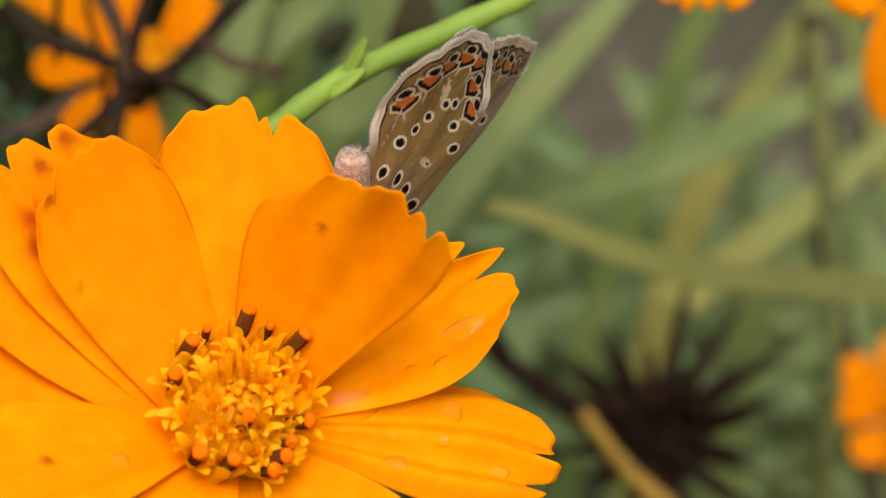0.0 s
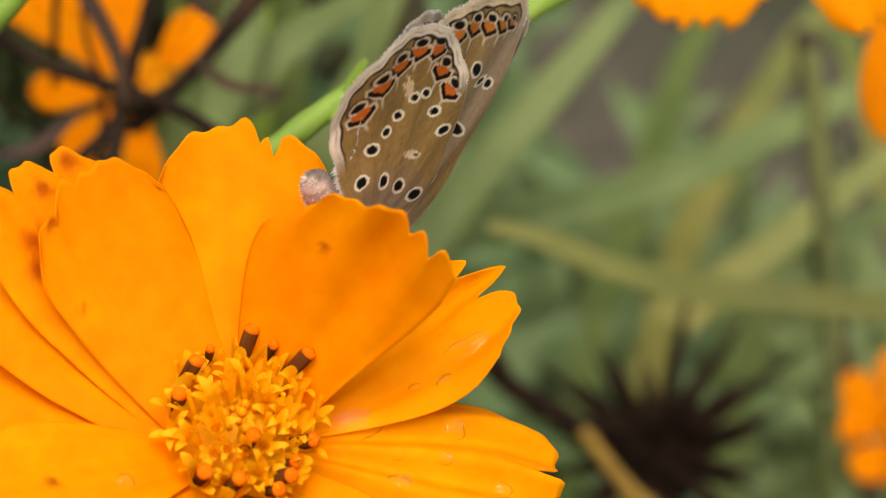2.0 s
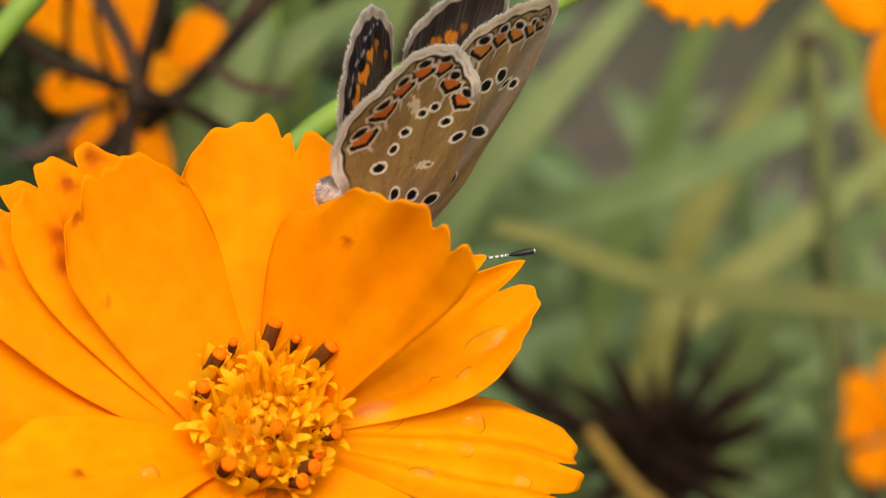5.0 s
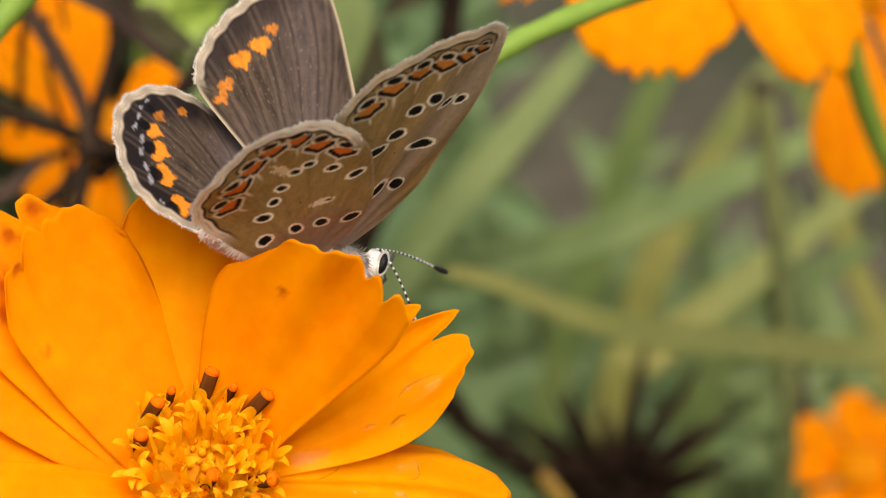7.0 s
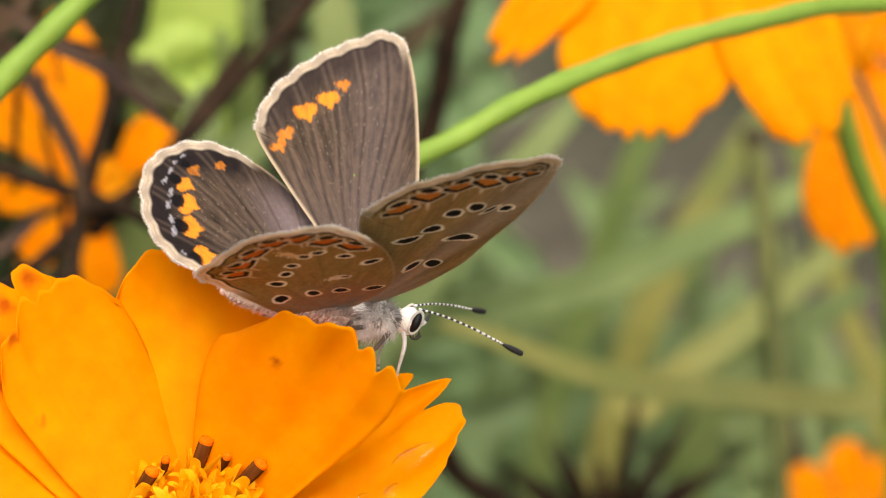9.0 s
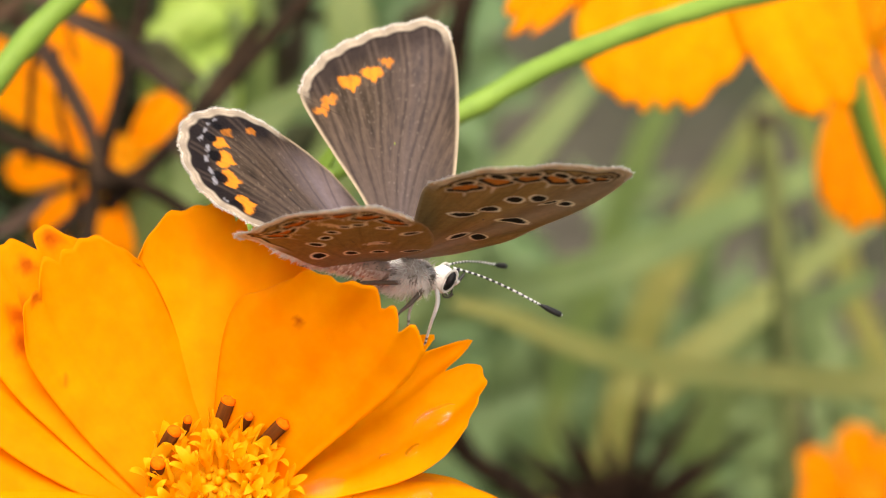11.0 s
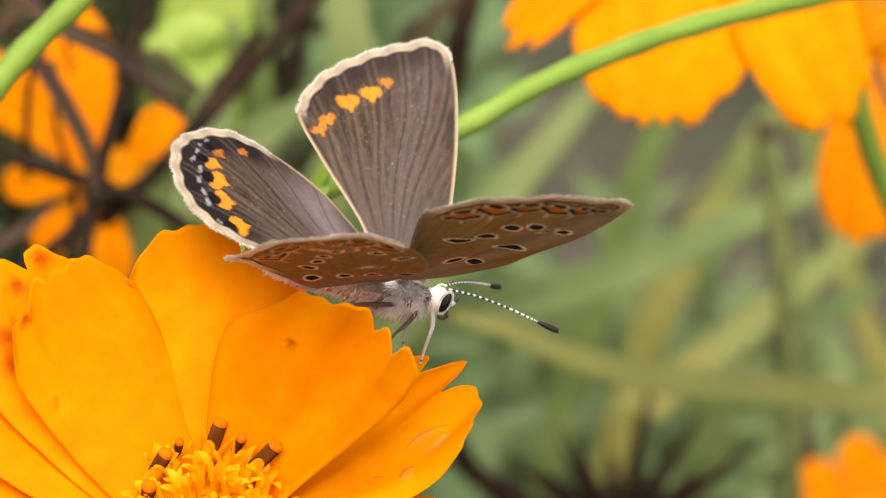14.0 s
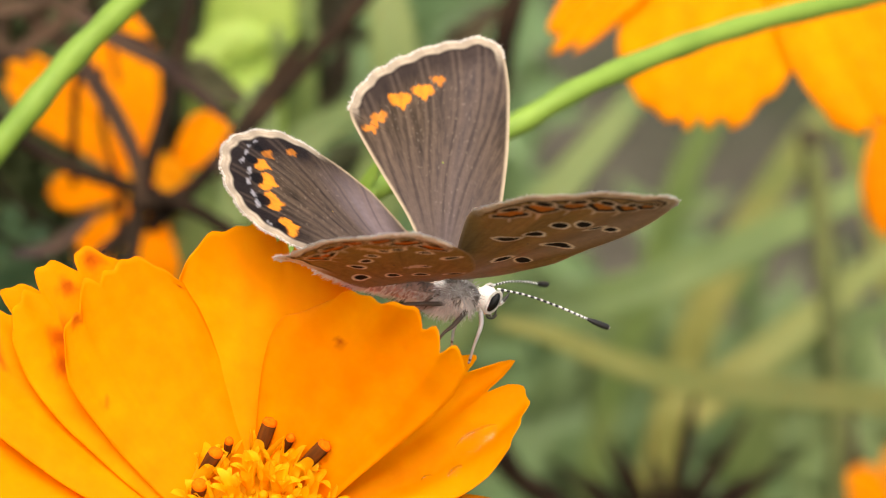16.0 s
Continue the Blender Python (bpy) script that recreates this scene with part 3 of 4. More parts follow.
            col = lay(col, soft(spot(q, x + 0.62 * r * n[0], y + 0.62 * r * n[1], r * 0.30, s, 1.9) + 0.05 * fleck, 0.06), (20, 14, 12))
            col = lay(col, soft(np.abs(np.hypot(w * 0.62, h - 0.66 * r) - 0.58 * r) - 0.07 + 3 * np.clip(0.5 * r - h, 0, 1), 0.05) * 0.9, (52, 37, 28))
        for x, y, long, wide, turn in (FORE_SPOTS if fore else HIND_SPOTS):
            long, wide = long * 1.12, wide * 1.15
            e = q - np.array([x, y]) * K
            c, v = math.cos(radians(turn)), math.sin(radians(turn))
            a, b = e[:, 0] * c + e[:, 1] * v, e[:, 1] * c - e[:, 0] * v
            d = (np.hypot(a / long, b / wide) - 1) * min(long, wide) * 1.15 + 0.07 * fleck + 0.04 * fine
            col = lay(col, soft(d - (0.16 if fore else 0.19), 0.06), (250, 236, 208))
            col = lay(col, soft(d, 0.07), (18, 13, 11))
        if not fore:
            col = lay(col, soft(spot(q, -2.65, 5.35, 0.30, (0.87, 0.5), 2.6) + 0.12 * fleck, 0.08), (228, 206, 174))
            col = lay(col, soft(spot(q, -2.30, 5.55, 0.09, (0.87, 0.5), 2.4), 0.06), (60, 46, 36))
            col = lay(col, soft(spot(q, -6.95, 7.9, 0.36, (-1, 0.35), 2.4) + 0.3 * fleck, 0.08) * 0.9, (236, 212, 170))
        check = 0.5 + 0.5 * np.cos(along * 2 * math.pi / 2.05)
        col = lay(col, soft(edge - (0.86 + 0.10 * check) * K, 0.06) * on * 0.95, (46, 33, 26))
        col = lay(col, soft(edge - 0.72 * K, 0.06) * on, (226, 204, 170) if fore else (248, 232, 210))
        col = lay(col, soft(np.abs(edge - 0.44) - 0.07, 0.06) * on * (0.10 + 0.5 * check), (160, 130, 102))
        col = lay(col, soft(edge - 0.14, 0.1) * (1 - on) * (0.5 if fore else 0.35), (206, 186, 156))
    return np.clip(col, 0.004, 0.9)


def build_wing(root, fore, side):
    """One wing, its hinge at the origin; side: 1 for the left, -1 for the right."""
    rings = 100
    line, out, on, at = outline(FORE if fore else HIND, FORE_MARGIN if fore else HIND_MARGIN)
    n = len(line)
    bell = np.hanning(43) / np.hanning(43).sum()
    fade = np.convolve(np.r_[on, on, on].astype(float), bell, "same")[n:2 * n]
    centre = np.array([0.2, 8.5] if fore else [-4.2, 5.2]) * K
    r = 1 - (1 - np.arange(rings + 1) / rings) ** 1.15
    q = (centre + r[:, None, None] * (line - centre)).reshape(-1, 2)
    edge, near = np.empty(len(q)), np.empty(len(q), int)
    for i in range(0, len(q), 4000):
        d = np.linalg.norm(q[i:i + 4000, None] - line[None, ::2], axis=2)
        near[i:i + 4000] = d.argmin(1) * 2
        edge[i:i + 4000] = d.min(1)
    noisy = np.array([0.5 + 0.5 * noise.noise((a * 2.6, b * 1.1, 3.0 * fore)) + 0.25 * noise.noise((a * 9, b * 7, 1)) for a, b in q])
    angle, reach = np.arctan2(q[:, 0], q[:, 1] + 0.8), np.hypot(q[:, 0], q[:, 1])
    ridges = np.cos(angle * (26 if fore else 18) + 0.8) * np.clip(reach / 12, 0, 1)
    height = 0.08 * ridges - (0.22 if fore else 0.28) * np.sin(np.clip(reach / 18, 0, 1) * math.pi) * (0.6 + 0.4 * np.cos(angle * 3))
    # the hindwing lies under the forewing's trailing part
    height += 0.1 if fore else -0.1 - 0.75 * np.clip((q[:, 0] + 6.5) / 6, 0, 1) * np.clip(reach / 5, 0, 1)
    if not fore:
        height += (0.25 if side > 0 else 1.25) * np.clip((-q[:, 0] - 4) / 6, 0, 1.0) ** 1.5 * np.clip((7 - q[:, 1]) / 5, 0, 1.1) - 0.45 * np.clip((q[:, 1] - 8) / 4, 0, 1)
    verts, cols = [], []
    for upper in (True, False):
        z = height + (0.03 if upper else -0.03) * np.clip(edge / 0.3, 0, 1)
        verts.append(np.stack([q[:, 0], side * q[:, 1], z], 1) * MM)
        cols.append(wing_paint(q, edge, fade[near], out[near], at[near], fore, upper, noisy))
    faces = []
    size = len(q)
    for i in range(1, rings):
        for k in range(n):
            j = (k + 1) % n
            face = (i * n + k, i * n + j, (i + 1) * n + j, (i + 1) * n + k)
            faces.append(face if side < 0 else face[::-1])
            low = tuple(size + v for v in face)
            faces.append(low[::-1] if side < 0 else low)
    name = "forewing" if fore else "hindwing"
    me = mesh_of(name, np.concatenate(verts), faces)
    painted(me, np.concatenate(cols))
    label = "brown upper side, orange spots, pale fringe" if side > 0 else "brown under side with ringed black spots and orange lunules"
    ob = part(name, me, wing_skin, root, label)
    # the fringe of fine scales on the outer margin
    rnd = random.Random(11 + fore)
    pieces = []
    for k in range(n):
        hairy = on[k]
        if not hairy and not (not fore and k > n * 0.80):
            continue
        for _ in range(4):
            far = (0.12 + 0.16 * rnd.random() ** 2) if hairy else 0.3 + 0.5 * rnd.random()
            o, w = out[k] + np.array([rnd.uniform(-0.3, 0.3), rnd.uniform(-0.3, 0.3)]), np.array([-out[k][1], out[k][0]])
            b = line[k] - out[k] * 0.15 + w * rnd.uniform(-0.06, 0.06)
            z0, z1 = height[rings * n + k] + rnd.uniform(-0.04, 0.04), height[rings * n + k] + rnd.uniform(-0.12, 0.12)
            tri = [(*(b - w * 0.04), z0), (*(b + w * 0.04), z0), (*(b + o * far * 0.7 + w * 0.03), z1), (*(b + o * far), z1)]
            pieces.append(([Vector((x, side * y, z)) * MM for x, y, z in tri], [(0, 1, 2), (0, 2, 3)]))
    part("fringe", mesh_of("fringe", *joined(pieces), smooth=False), hair_skin, ob, "whitish fringe of fine scales", kind="stuff")
    return ob


def hairs(centres, seed, long=(0.4, 0.9), wide=0.035):
    """Fine hairs that stand off at (place, direction) pairs, in millimetres."""
    rnd, pieces = random.Random(seed), []
    for c, d in centres:
        d = (Vector(d).normalized() + Vector((rnd.uniform(-0.9, -0.1), rnd.uniform(-0.4, 0.4), rnd.uniform(-0.5, 0.2)))).normalized()
        s = d.orthogonal().normalized() * wide
        far = rnd.uniform(*long)
        c = Vector(c)
        m = c + d * far * 0.6 + Vector((0, 0, -0.04))
        pieces.append(([(c - s) * MM * K, (c + s) * MM * K, (m + s * 0.7) * MM * K, (c + d * far + Vector((0, 0, -0.12))) * MM * K, (m - s * 0.7) * MM * K], [(0, 1, 2, 4), (2, 3, 4)]))
    return joined(pieces)


def banded(points, radii, bands, dark, pale, sides=8):
    """A tube with dark and pale rings along it; its mesh and pigment."""
    line = glide(points, 24)
    rad = [float(np.interp(i / (len(line) - 1), np.linspace(0, 1, len(radii)), radii)) for i in range(len(line))]
    v, f = tube(line, rad, sides)
    me = mesh_of("limb", [Vector(q) * MM * K for q in v], f)
    tone = []
    for i in range(len(line)):
        t = i / (len(line) - 1)
        c = bands(t)
        tone += [[a + (b - a) * c for a, b in zip(dark, pale)]] * sides
    painted(me, tone)
    return me


def build_butterfly():
    root = new("butterfly")
    tagged(root, "small brown butterfly with orange spots on an orange petal", "butterfly")
    # thorax, abdomen, head
    v, f = ball((2.0, 0, -0.5), (2.0, 1.2, 1.3), 18, 24)
    me = mesh_of("thorax", [Vector(q) * MM * K for q in v], f)
    painted(me, [(1.2, 1.16, 1.12) if Vector(q).z < -0.4 else (0.60, 0.58, 0.56) for q in v])
    part("thorax", me, body_skin, root, "grey furry thorax")
    line = [(0.6, 0, 0.0), (-1.2, 0, 0.0), (-3.2, 0, 0.1), (-5.4, 0, 0.3), (-7.2, 0, 0.5), (-8.4, 0, 0.60), (-9.0, 0, 0.62)]
    pts = glide(line, 6)
    prof = [float(np.interp(i / (len(pts) - 1), [0, 0.2, 0.5, 0.72, 0.86, 0.95, 1], [0.6, 0.9, 1.16, 1.14, 0.92, 0.52, 0.10])) * (1 + 0.03 * math.cos(i * 2.1)) for i in range(len(pts))]
    v, f = tube(pts, prof, 20)
    me = mesh_of("abdomen", [Vector(q) * MM * K for q in v], f)
    tone = []
    for q in map(Vector, v):
        dark = 0.5 + 0.5 * math.tanh(3.5 * (q.z - float(np.interp(-q.x, [1.2, 5.4, 8.4], [0.55, 0.65, 0.68])) + 0.5 * noise.noise(q * 1.5)))
        tone.append([0.74 + (0.26 - 0.74) * dark, 0.54 + (0.22 - 0.54) * dark, 0.46 + (0.19 - 0.46) * dark])
    painted(me, tone)
    abdomen = part("abdomen", me, body_skin, root, "pinkish white abdomen, darker above")
    v, f = ball((4.55, 0, -0.6), (0.85, 0.85, 0.95), 14, 18)
    me = mesh_of("head", [Vector(q) * MM * K for q in v], f)
    painted(me, [(1.5, 1.5, 1.48)] * len(v))
    head = part("head", me, body_skin, root, "white furry head")
    for side in (1, -1):
        v, f = ball((4.74, 0.60 * side, -0.48), (0.36, 0.44, 0.74), 14, 18, Matrix.Rotation(radians(20), 3, "Y"))
        part("eye", mesh_of("eye", [Vector(q) * MM * K for q in v], f), eye_skin, head, "black oval eye with a white rim")
        rim = [Vector((4.74, 0.72 * side, -0.48)) + Matrix.Rotation(radians(20), 3, "Y") @ Vector((0.40 * math.cos(a), 0, 0.80 * math.sin(a))) for a in np.linspace(0, 2 * math.pi, 25)]
        v, f = tube(rim, 0.10, 6)
        part("eye_rim", mesh_of("eye_rim", [q * MM * K for q in v], f), hair_skin, head)
        me = banded([(5.0, 0.3 * side, -0.9), (5.45, 0.38 * side, -0.6), (5.75, 0.42 * side, -0.15), (5.85, 0.42 * side, 0.15)], [0.14, 0.16, 0.11, 0.04], lambda t: 1.0 if t < 0.45 else 0.0, (0.05, 0.045, 0.04), (0.75, 0.72, 0.68))
        part("palp", me, banded_skin, head)
    spiral = [(5.05 + 0.45 * (1 - t * 0.7) * math.cos(6.0 - 11 * t) + 0.1, 0.02 * math.sin(9 * t), -1.45 + 0.45 * (1 - t * 0.7) * math.sin(6.0 - 11 * t)) for t in np.linspace(0, 1, 14)]
    part("proboscis", banded(spiral, [0.07, 0.05], lambda t: 0.0, (0.05, 0.035, 0.03), (0.1, 0.1, 0.1), 6), banded_skin, head, "coiled dark proboscis")
    antennae = []
    for side in (1, -1):
        shaft = [(0, 0, 0), (2.0, 0, 0.22), (4.2, 0, 0.22), (6.2, 0, 0.08), (7.0, 0, 0.02)]
        me = banded(shaft, [0.075, 0.07, 0.075, 0.09], lambda t: 1.0 if (t * 19) % 1 < 0.5 else 0.0, (0.012, 0.01, 0.01), (0.8, 0.78, 0.74))
        a = part("antenna", me, banded_skin, root, "thin antenna banded black and white")
        a.location = Vector((5.0, 0.35 * side, 0.35)) * K * MM
        me = banded([(6.6, 0, 0.05), (7.2, 0, 0.01), (7.8, 0, -0.02), (8.25, 0, -0.04), (8.4, 0, -0.04)], [0.08, 0.19, 0.22, 0.20, 0.08], lambda t: 1.0 if t > 0.86 else 0.0, (0.012, 0.01, 0.009), (0.85, 0.84, 0.8))
        part("club", me, banded_skin, a, "black club with a white tip")
        antennae.append(a)
    legs = (((4.0, -0.7, -1.2), (3.89, -1.4, -1.88), (3.57, -1.7, -3.29), (3.59, -1.5, -4.57), (3.66, -1.2, -5.89)),
            ((3.0, -0.8, -1.04), (1.71, -1.9, -1.81), (0.96, -2.3, -2.26), (0.62, -2.3, -2.87), (0.48, -2.1, -3.63)),
            ((1.44, -0.8, -0.8), (-1.32, -1.6, -0.72), (-2.99, -1.9, -0.89), (-4.3, -1.8, -1.03), (-5.05, -1.5, -0.9)))
    for number, way in enumerate(legs):
        for side in (1, -1):
            me = banded([(x, -y * side, z) for x, y, z in way], [0.17, 0.15, 0.10, 0.08, 0.055], lambda t: 1.0 if t < 0.35 else (0.75 if t < 0.66 or (t * 17) % 1 < 0.5 else 0.1), (0.05, 0.04, 0.03), (0.62, 0.58, 0.53) if number == 0 else (0.10, 0.07, 0.05))
            part("leg", me, banded_skin, root)
    rnd = random.Random(3)
    roots = []
    for _ in range(2600):
        a, b = math.acos(rnd.uniform(-1, 1)), rnd.uniform(0, 2 * math.pi)
        d = Vector((math.cos(a), math.sin(a) * math.cos(b), math.sin(a) * math.sin(b)))
        if d.x < 0.72:
            roots.append((Vector((2.0 + 1.95 * d.x, 1.18 * d.y, -0.5 + 1.28 * d.z)), d))
    roots.sort(key=lambda r: 0.35 * r[1].z + 0.9 * noise.noise(r[0] * 1.6))
    for skin, some, seed in ((grey_hair_skin, roots[:len(roots) * 7 // 10], 1), (brown_hair_skin, roots[len(roots) * 7 // 10:], 9)):
        part("thorax_fur", mesh_of("thorax_fur", *hairs(some, seed, (0.3, 0.8), 0.024), smooth=False), skin, root, "long grey and white hairs" if seed == 1 else "long brown hairs", kind="stuff")
    roots = []
    for _ in range(2400):
        x, b = rnd.uniform(-9.2, -0.3), rnd.uniform(0, 2 * math.pi)
        r = float(np.interp(x, [-9.2, -8.0, -6.4, -2, 0], [0.25, 0.95, 1.12, 1.02, 0.7]))
        roots.append((Vector((x, r * math.cos(b), np.interp(x, [-8.4, -5.4, -1.2], [0.64, 0.3, 0.0]) + r * math.sin(b))), (-0.4, math.cos(b), math.sin(b))))
    for skin, above, label in ((hair_skin, False, "short pale hairs"), (brown_hair_skin, True, "short grey-brown hairs on the back")):
        some = [q for q in roots if (q[1][2] > 0.05) == above]
        part("abdomen_fur", mesh_of("abdomen_fur", *hairs(some, 2 + above, (0.15, 0.42), 0.03), smooth=False), skin, abdomen, label, kind="stuff")
    roots = [(Vector((4.45, 0, -0.55)) + 0.8 * d, d) for d in (Vector((rnd.uniform(-1, 1), rnd.uniform(-1, 1), rnd.uniform(-1, 0.7))).normalized() for _ in range(200)) if abs(d.y) < 0.55 or d.z < -0.6]
    part("head_fur", mesh_of("head_fur", *hairs(roots, 4, (0.15, 0.4)), smooth=False), hair_skin, root, "white hairs round the face", kind="stuff")
    wings = [build_wing(root, fore, side) for side in (-1, 1) for fore in (True, False)]
    return root, abdomen, wings, antennae


butterfly, abdomen, wings, antennae = build_butterfly()


# ---- the plants round the flower ----
def strand(name, points, radius, skin, label, category, group=""):
    """A round stalk along a few places (millimetres round the flower) that ends in the ground."""
    line = glide([place(*q) for q in points], 10)
    ends = radius if isinstance(radius, tuple) else (radius, radius)
    rad = [(ends[0] + (ends[1] - ends[0]) * i / (len(line) - 1)) * MM * (1 + 0.06 * math.sin(i * 0.9)) for i in range(len(line))]
    top = new(name, mesh_of(name, *tube(line, rad, 12)))
    top.data.materials.append(skin)
    # swollen joints along the stalk
    for k in range(13, len(line) - 6, 17) if skin is not stem_skin else ():
        v, f = ball(line[k], (1.2 * rad[k], 1.25 * rad[k], 1.6 * rad[k]), 8, 12)
        part("joint", mesh_of("joint", v, f), skin, top)
    return tagged(top, label, category, group)


def blade(name, points, width, skin, label, category="leaf", group="", fold=0.25, facing=(0, -0.9, 0.45), parent=None):
    """A long leaf along a few places, widest in the middle, folded along its midrib."""
    line = glide([place(*q) for q in points], 10)
    verts, faces = [], []
    face = Vector(facing)
    for i, p in enumerate(line):
        t = i / (len(line) - 1)
        ahead = (line[min(i + 1, len(line) - 1)] - line[max(i - 1, 0)]).normalized()
        side = ahead.cross(face).normalized()
        n = side.cross(ahead)
        w = width * MM * (0.12 + 0.88 * math.sin(math.pi * min(max(t, 0.02), 0.98)) ** 0.55) / 2
        for k in range(5):
            x = k / 2 - 1
            verts.append(p + side * w * x + n * w * fold * (abs(x) - 0.5))
    for i in range(len(line) - 1):
        for k in range(4):
            a = i * 5 + k
            faces.append((a, a + 1, a + 6, a + 5))
    me = mesh_of(name, verts, faces)
    if parent is not None:
        ob = part(name, me, skin, parent)
    else:
        ob = new(name, me)
        me.materials.append(skin)
        tagged(ob, label, category, group)
    thick = ob.modifiers.new("thickness", "SOLIDIFY")
    thick.thickness, thick.offset = 0.0003, 0
    if parent is None:
        rib = [p - (ahead_of(line, i).cross(face).normalized().cross(ahead_of(line, i))) * width * MM * fold * 0.28 for i, p in enumerate(line)]
        part("midrib", mesh_of("midrib", *tube(rib, [width * MM * 0.05 * (1 - 0.6 * i / len(rib)) for i in range(len(rib))], 6)), skin, ob)
    return ob


def ahead_of(line, i):
    return (line[min(i + 1, len(line) - 1)] - line[max(i - 1, 0)]).normalized()


def other_flower(centre, axis, up, petals, stem, label):
    top = new("cosmos_flower")
    tagged(top, label, "flower", "cosmos flowers")
    top.matrix_basis = flower_frame(place(*centre), axis, up)
    for p in petals:
        petal(top, p, 26, 25)
    v, f = ball((0, 0, 0.2), (2.4, 4.0, 4.0), 12, 20, Matrix.Rotation(radians(90), 3, "Y"))
    disc = part("flower_disc", mesh_of("flower_disc", [Vector(q) * MM for q in v], f), bud_skin, top)
    shared = mesh_of("floret", *floret(77))
    shared.materials.append(floret_skin)
    for k in range(24):
        a = k * 2.39996
        r = 0.8 * math.sqrt(k)
        ob = new("floret", shared)
        ob.parent, ob.matrix_basis = disc, lean(r * math.cos(a), r * math.sin(a), 0.5)
    back = top.matrix_basis.inverted()
    line = [Vector((0, 0, -0.5)) * MM, Vector((0, 0, -12)) * MM] + [back @ place(*q) for q in stem]
    part("stem", mesh_of("stem", *tube(glide(line), 0.0013, 10)), stem_skin, top)
    return top


def ring(count, length, width, el, seed, start=0.0, **more):
    rnd = random.Random(seed)
    return [dict(az=start + 360 * k / count + rnd.uniform(-6, 6), el=el + rnd.uniform(-6, 6), length=length * rnd.uniform(0.94, 1.06), width=width * rnd.uniform(0.9, 1.1), bow=rnd.uniform(0.2, 1.4), camber=rnd.uniform(-0.3, 0.9), seed=seed + k * 1.7, crown=0.2, notches=((-0.4, 0.06), (0.05, 0.05), (0.45, 0.06)), folds=0.4, **more) for k in range(count)]


# the flower behind, its petals hanging into view
other_flower((40.5, 99, 28.7), (-0.1, -0.72, 0.68), (0, 0.68, 0.72), [
    dict(az=187, el=-12, length=26, width=18.4, bow=1.5, camber=-0.6, seed=31.0, crown=0.24, slant=0.02, notches=((-0.62, 0.05), (-0.2, 0.05), (0.1, 0.06), (0.32, 0.05)), folds=0.45, pleats=4, warm=1.1),
    dict(az=152, el=-9, length=29.5, width=12.5, bow=1.2, camber=-0.4, seed=32.0, crown=0.15, slant=0.05, claw=0.2, notches=((-0.4, 0.05), (0.3, 0.06)), folds=0.4, warm=1.06),
    dict(az=222, el=-6, length=23.8, width=8.0, bow=1.0, camber=0.2, seed=33.0, crown=0.3, notches=((-0.3, 0.09), (0.3, 0.08)), folds=0.4),
    dict(az=252, el=2, length=23, width=12, bow=1.0, camber=0.3, seed=34.0),
    dict(az=110, el=-2, length=24, width=13, bow=1.0, camber=0.3, seed=35.0),
    dict(az=295, el=10, length=21, width=12, bow=0.6, camber=0.5, seed=36.0),
    dict(az=340, el=14, length=21, width=12, bow=0.6, camber=0.5, seed=37.0),
    dict(az=30, el=14, length=21, width=12, bow=0.6, camber=0.5, seed=38.0),
    dict(az=70, el=6, length=22, width=12, bow=0.6, camber=0.5, seed=39.0)],
    [(58, 112, 8), (66.5, 119, -12), (85, 130, -50), (104, 142, -140), (110, 150, -605)], "orange cosmos flower seen from below its rim")
other_flower((67.8, 144, 0), (0.1, -0.85, 0.5), (0, 0.5, 0.85), [dict(az=a, el=-5, length=23, width=11, bow=0.9, camber=0.3, seed=51.0 + a, claw=0.15, folds=0.4) for a in (181, 138, 96, 58, 18, 335)], [(80, 160, -60), (78, 165, -300), (80, 165, -605)], "orange cosmos flower behind another")
other_flower((91, 243, -107), (-0.2, -0.7, 0.68), (0, 0.68, 0.72), ring(8, 11, 7.5, 25, 61.0), [(92, 252, -200), (92, 255, -605)], "small half-open orange cosmos flower in the distance")
other_flower((-22.5, 138, -16.5), (0.12, -0.88, 0.45), (0, 0.45, 0.88), [
    dict(az=a, el=e, length=l, width=w, bow=0.8, camber=0.4, seed=70.0 + a, folds=0.5, claw=0.3) for a, l, w, e in ((-50, 20, 8, 6), (-14, 20, 8, 2), (44, 9, 6, 8), (-92, 10, 5, 0), (-135, 10, 5, 2), (178, 10, 5, 5))],
    [(-26, 160, -80), (-34, 170, -300), (-36, 170, -605)], "orange cosmos flower behind dead brown stalks")

# green stems close behind the flower
bud_stem = strand("flower_stalk", [(-60, 34, -605), (-50, 30, -200), (-26, 28, -24), (-9, 30.5, 2.0), (0.1, 32.8, 8.2), (5.5, 36.0, 11.3), (11.9, 39.9, 13.3), (18.0, 43.2, 15.2), (23.1, 45.6, 17.5), (30.4, 51.0, 19.2), (38.0, 56.5, 20.3), (46.0, 61.9, 20.8), (54.5, 68.1, 20.7), (75, 80, 18)], (1.0, 0.9), stem_skin, "smooth bright green flower stalk bending over", "plant stem", "green stalks")
blade("leaflet", [(5.0, 35.6, 11.1), (6.2, 35.2, 12.8), (7.2, 35.0, 14.6)], 1.0, stem_skin, "", parent=bud_stem)
blade("leaflet", [(3.5, 34.8, 10.0), (5.0, 34.4, 11.0), (7.0, 34.6, 12.4)], 1.2, stem_skin, "", parent=bud_stem)
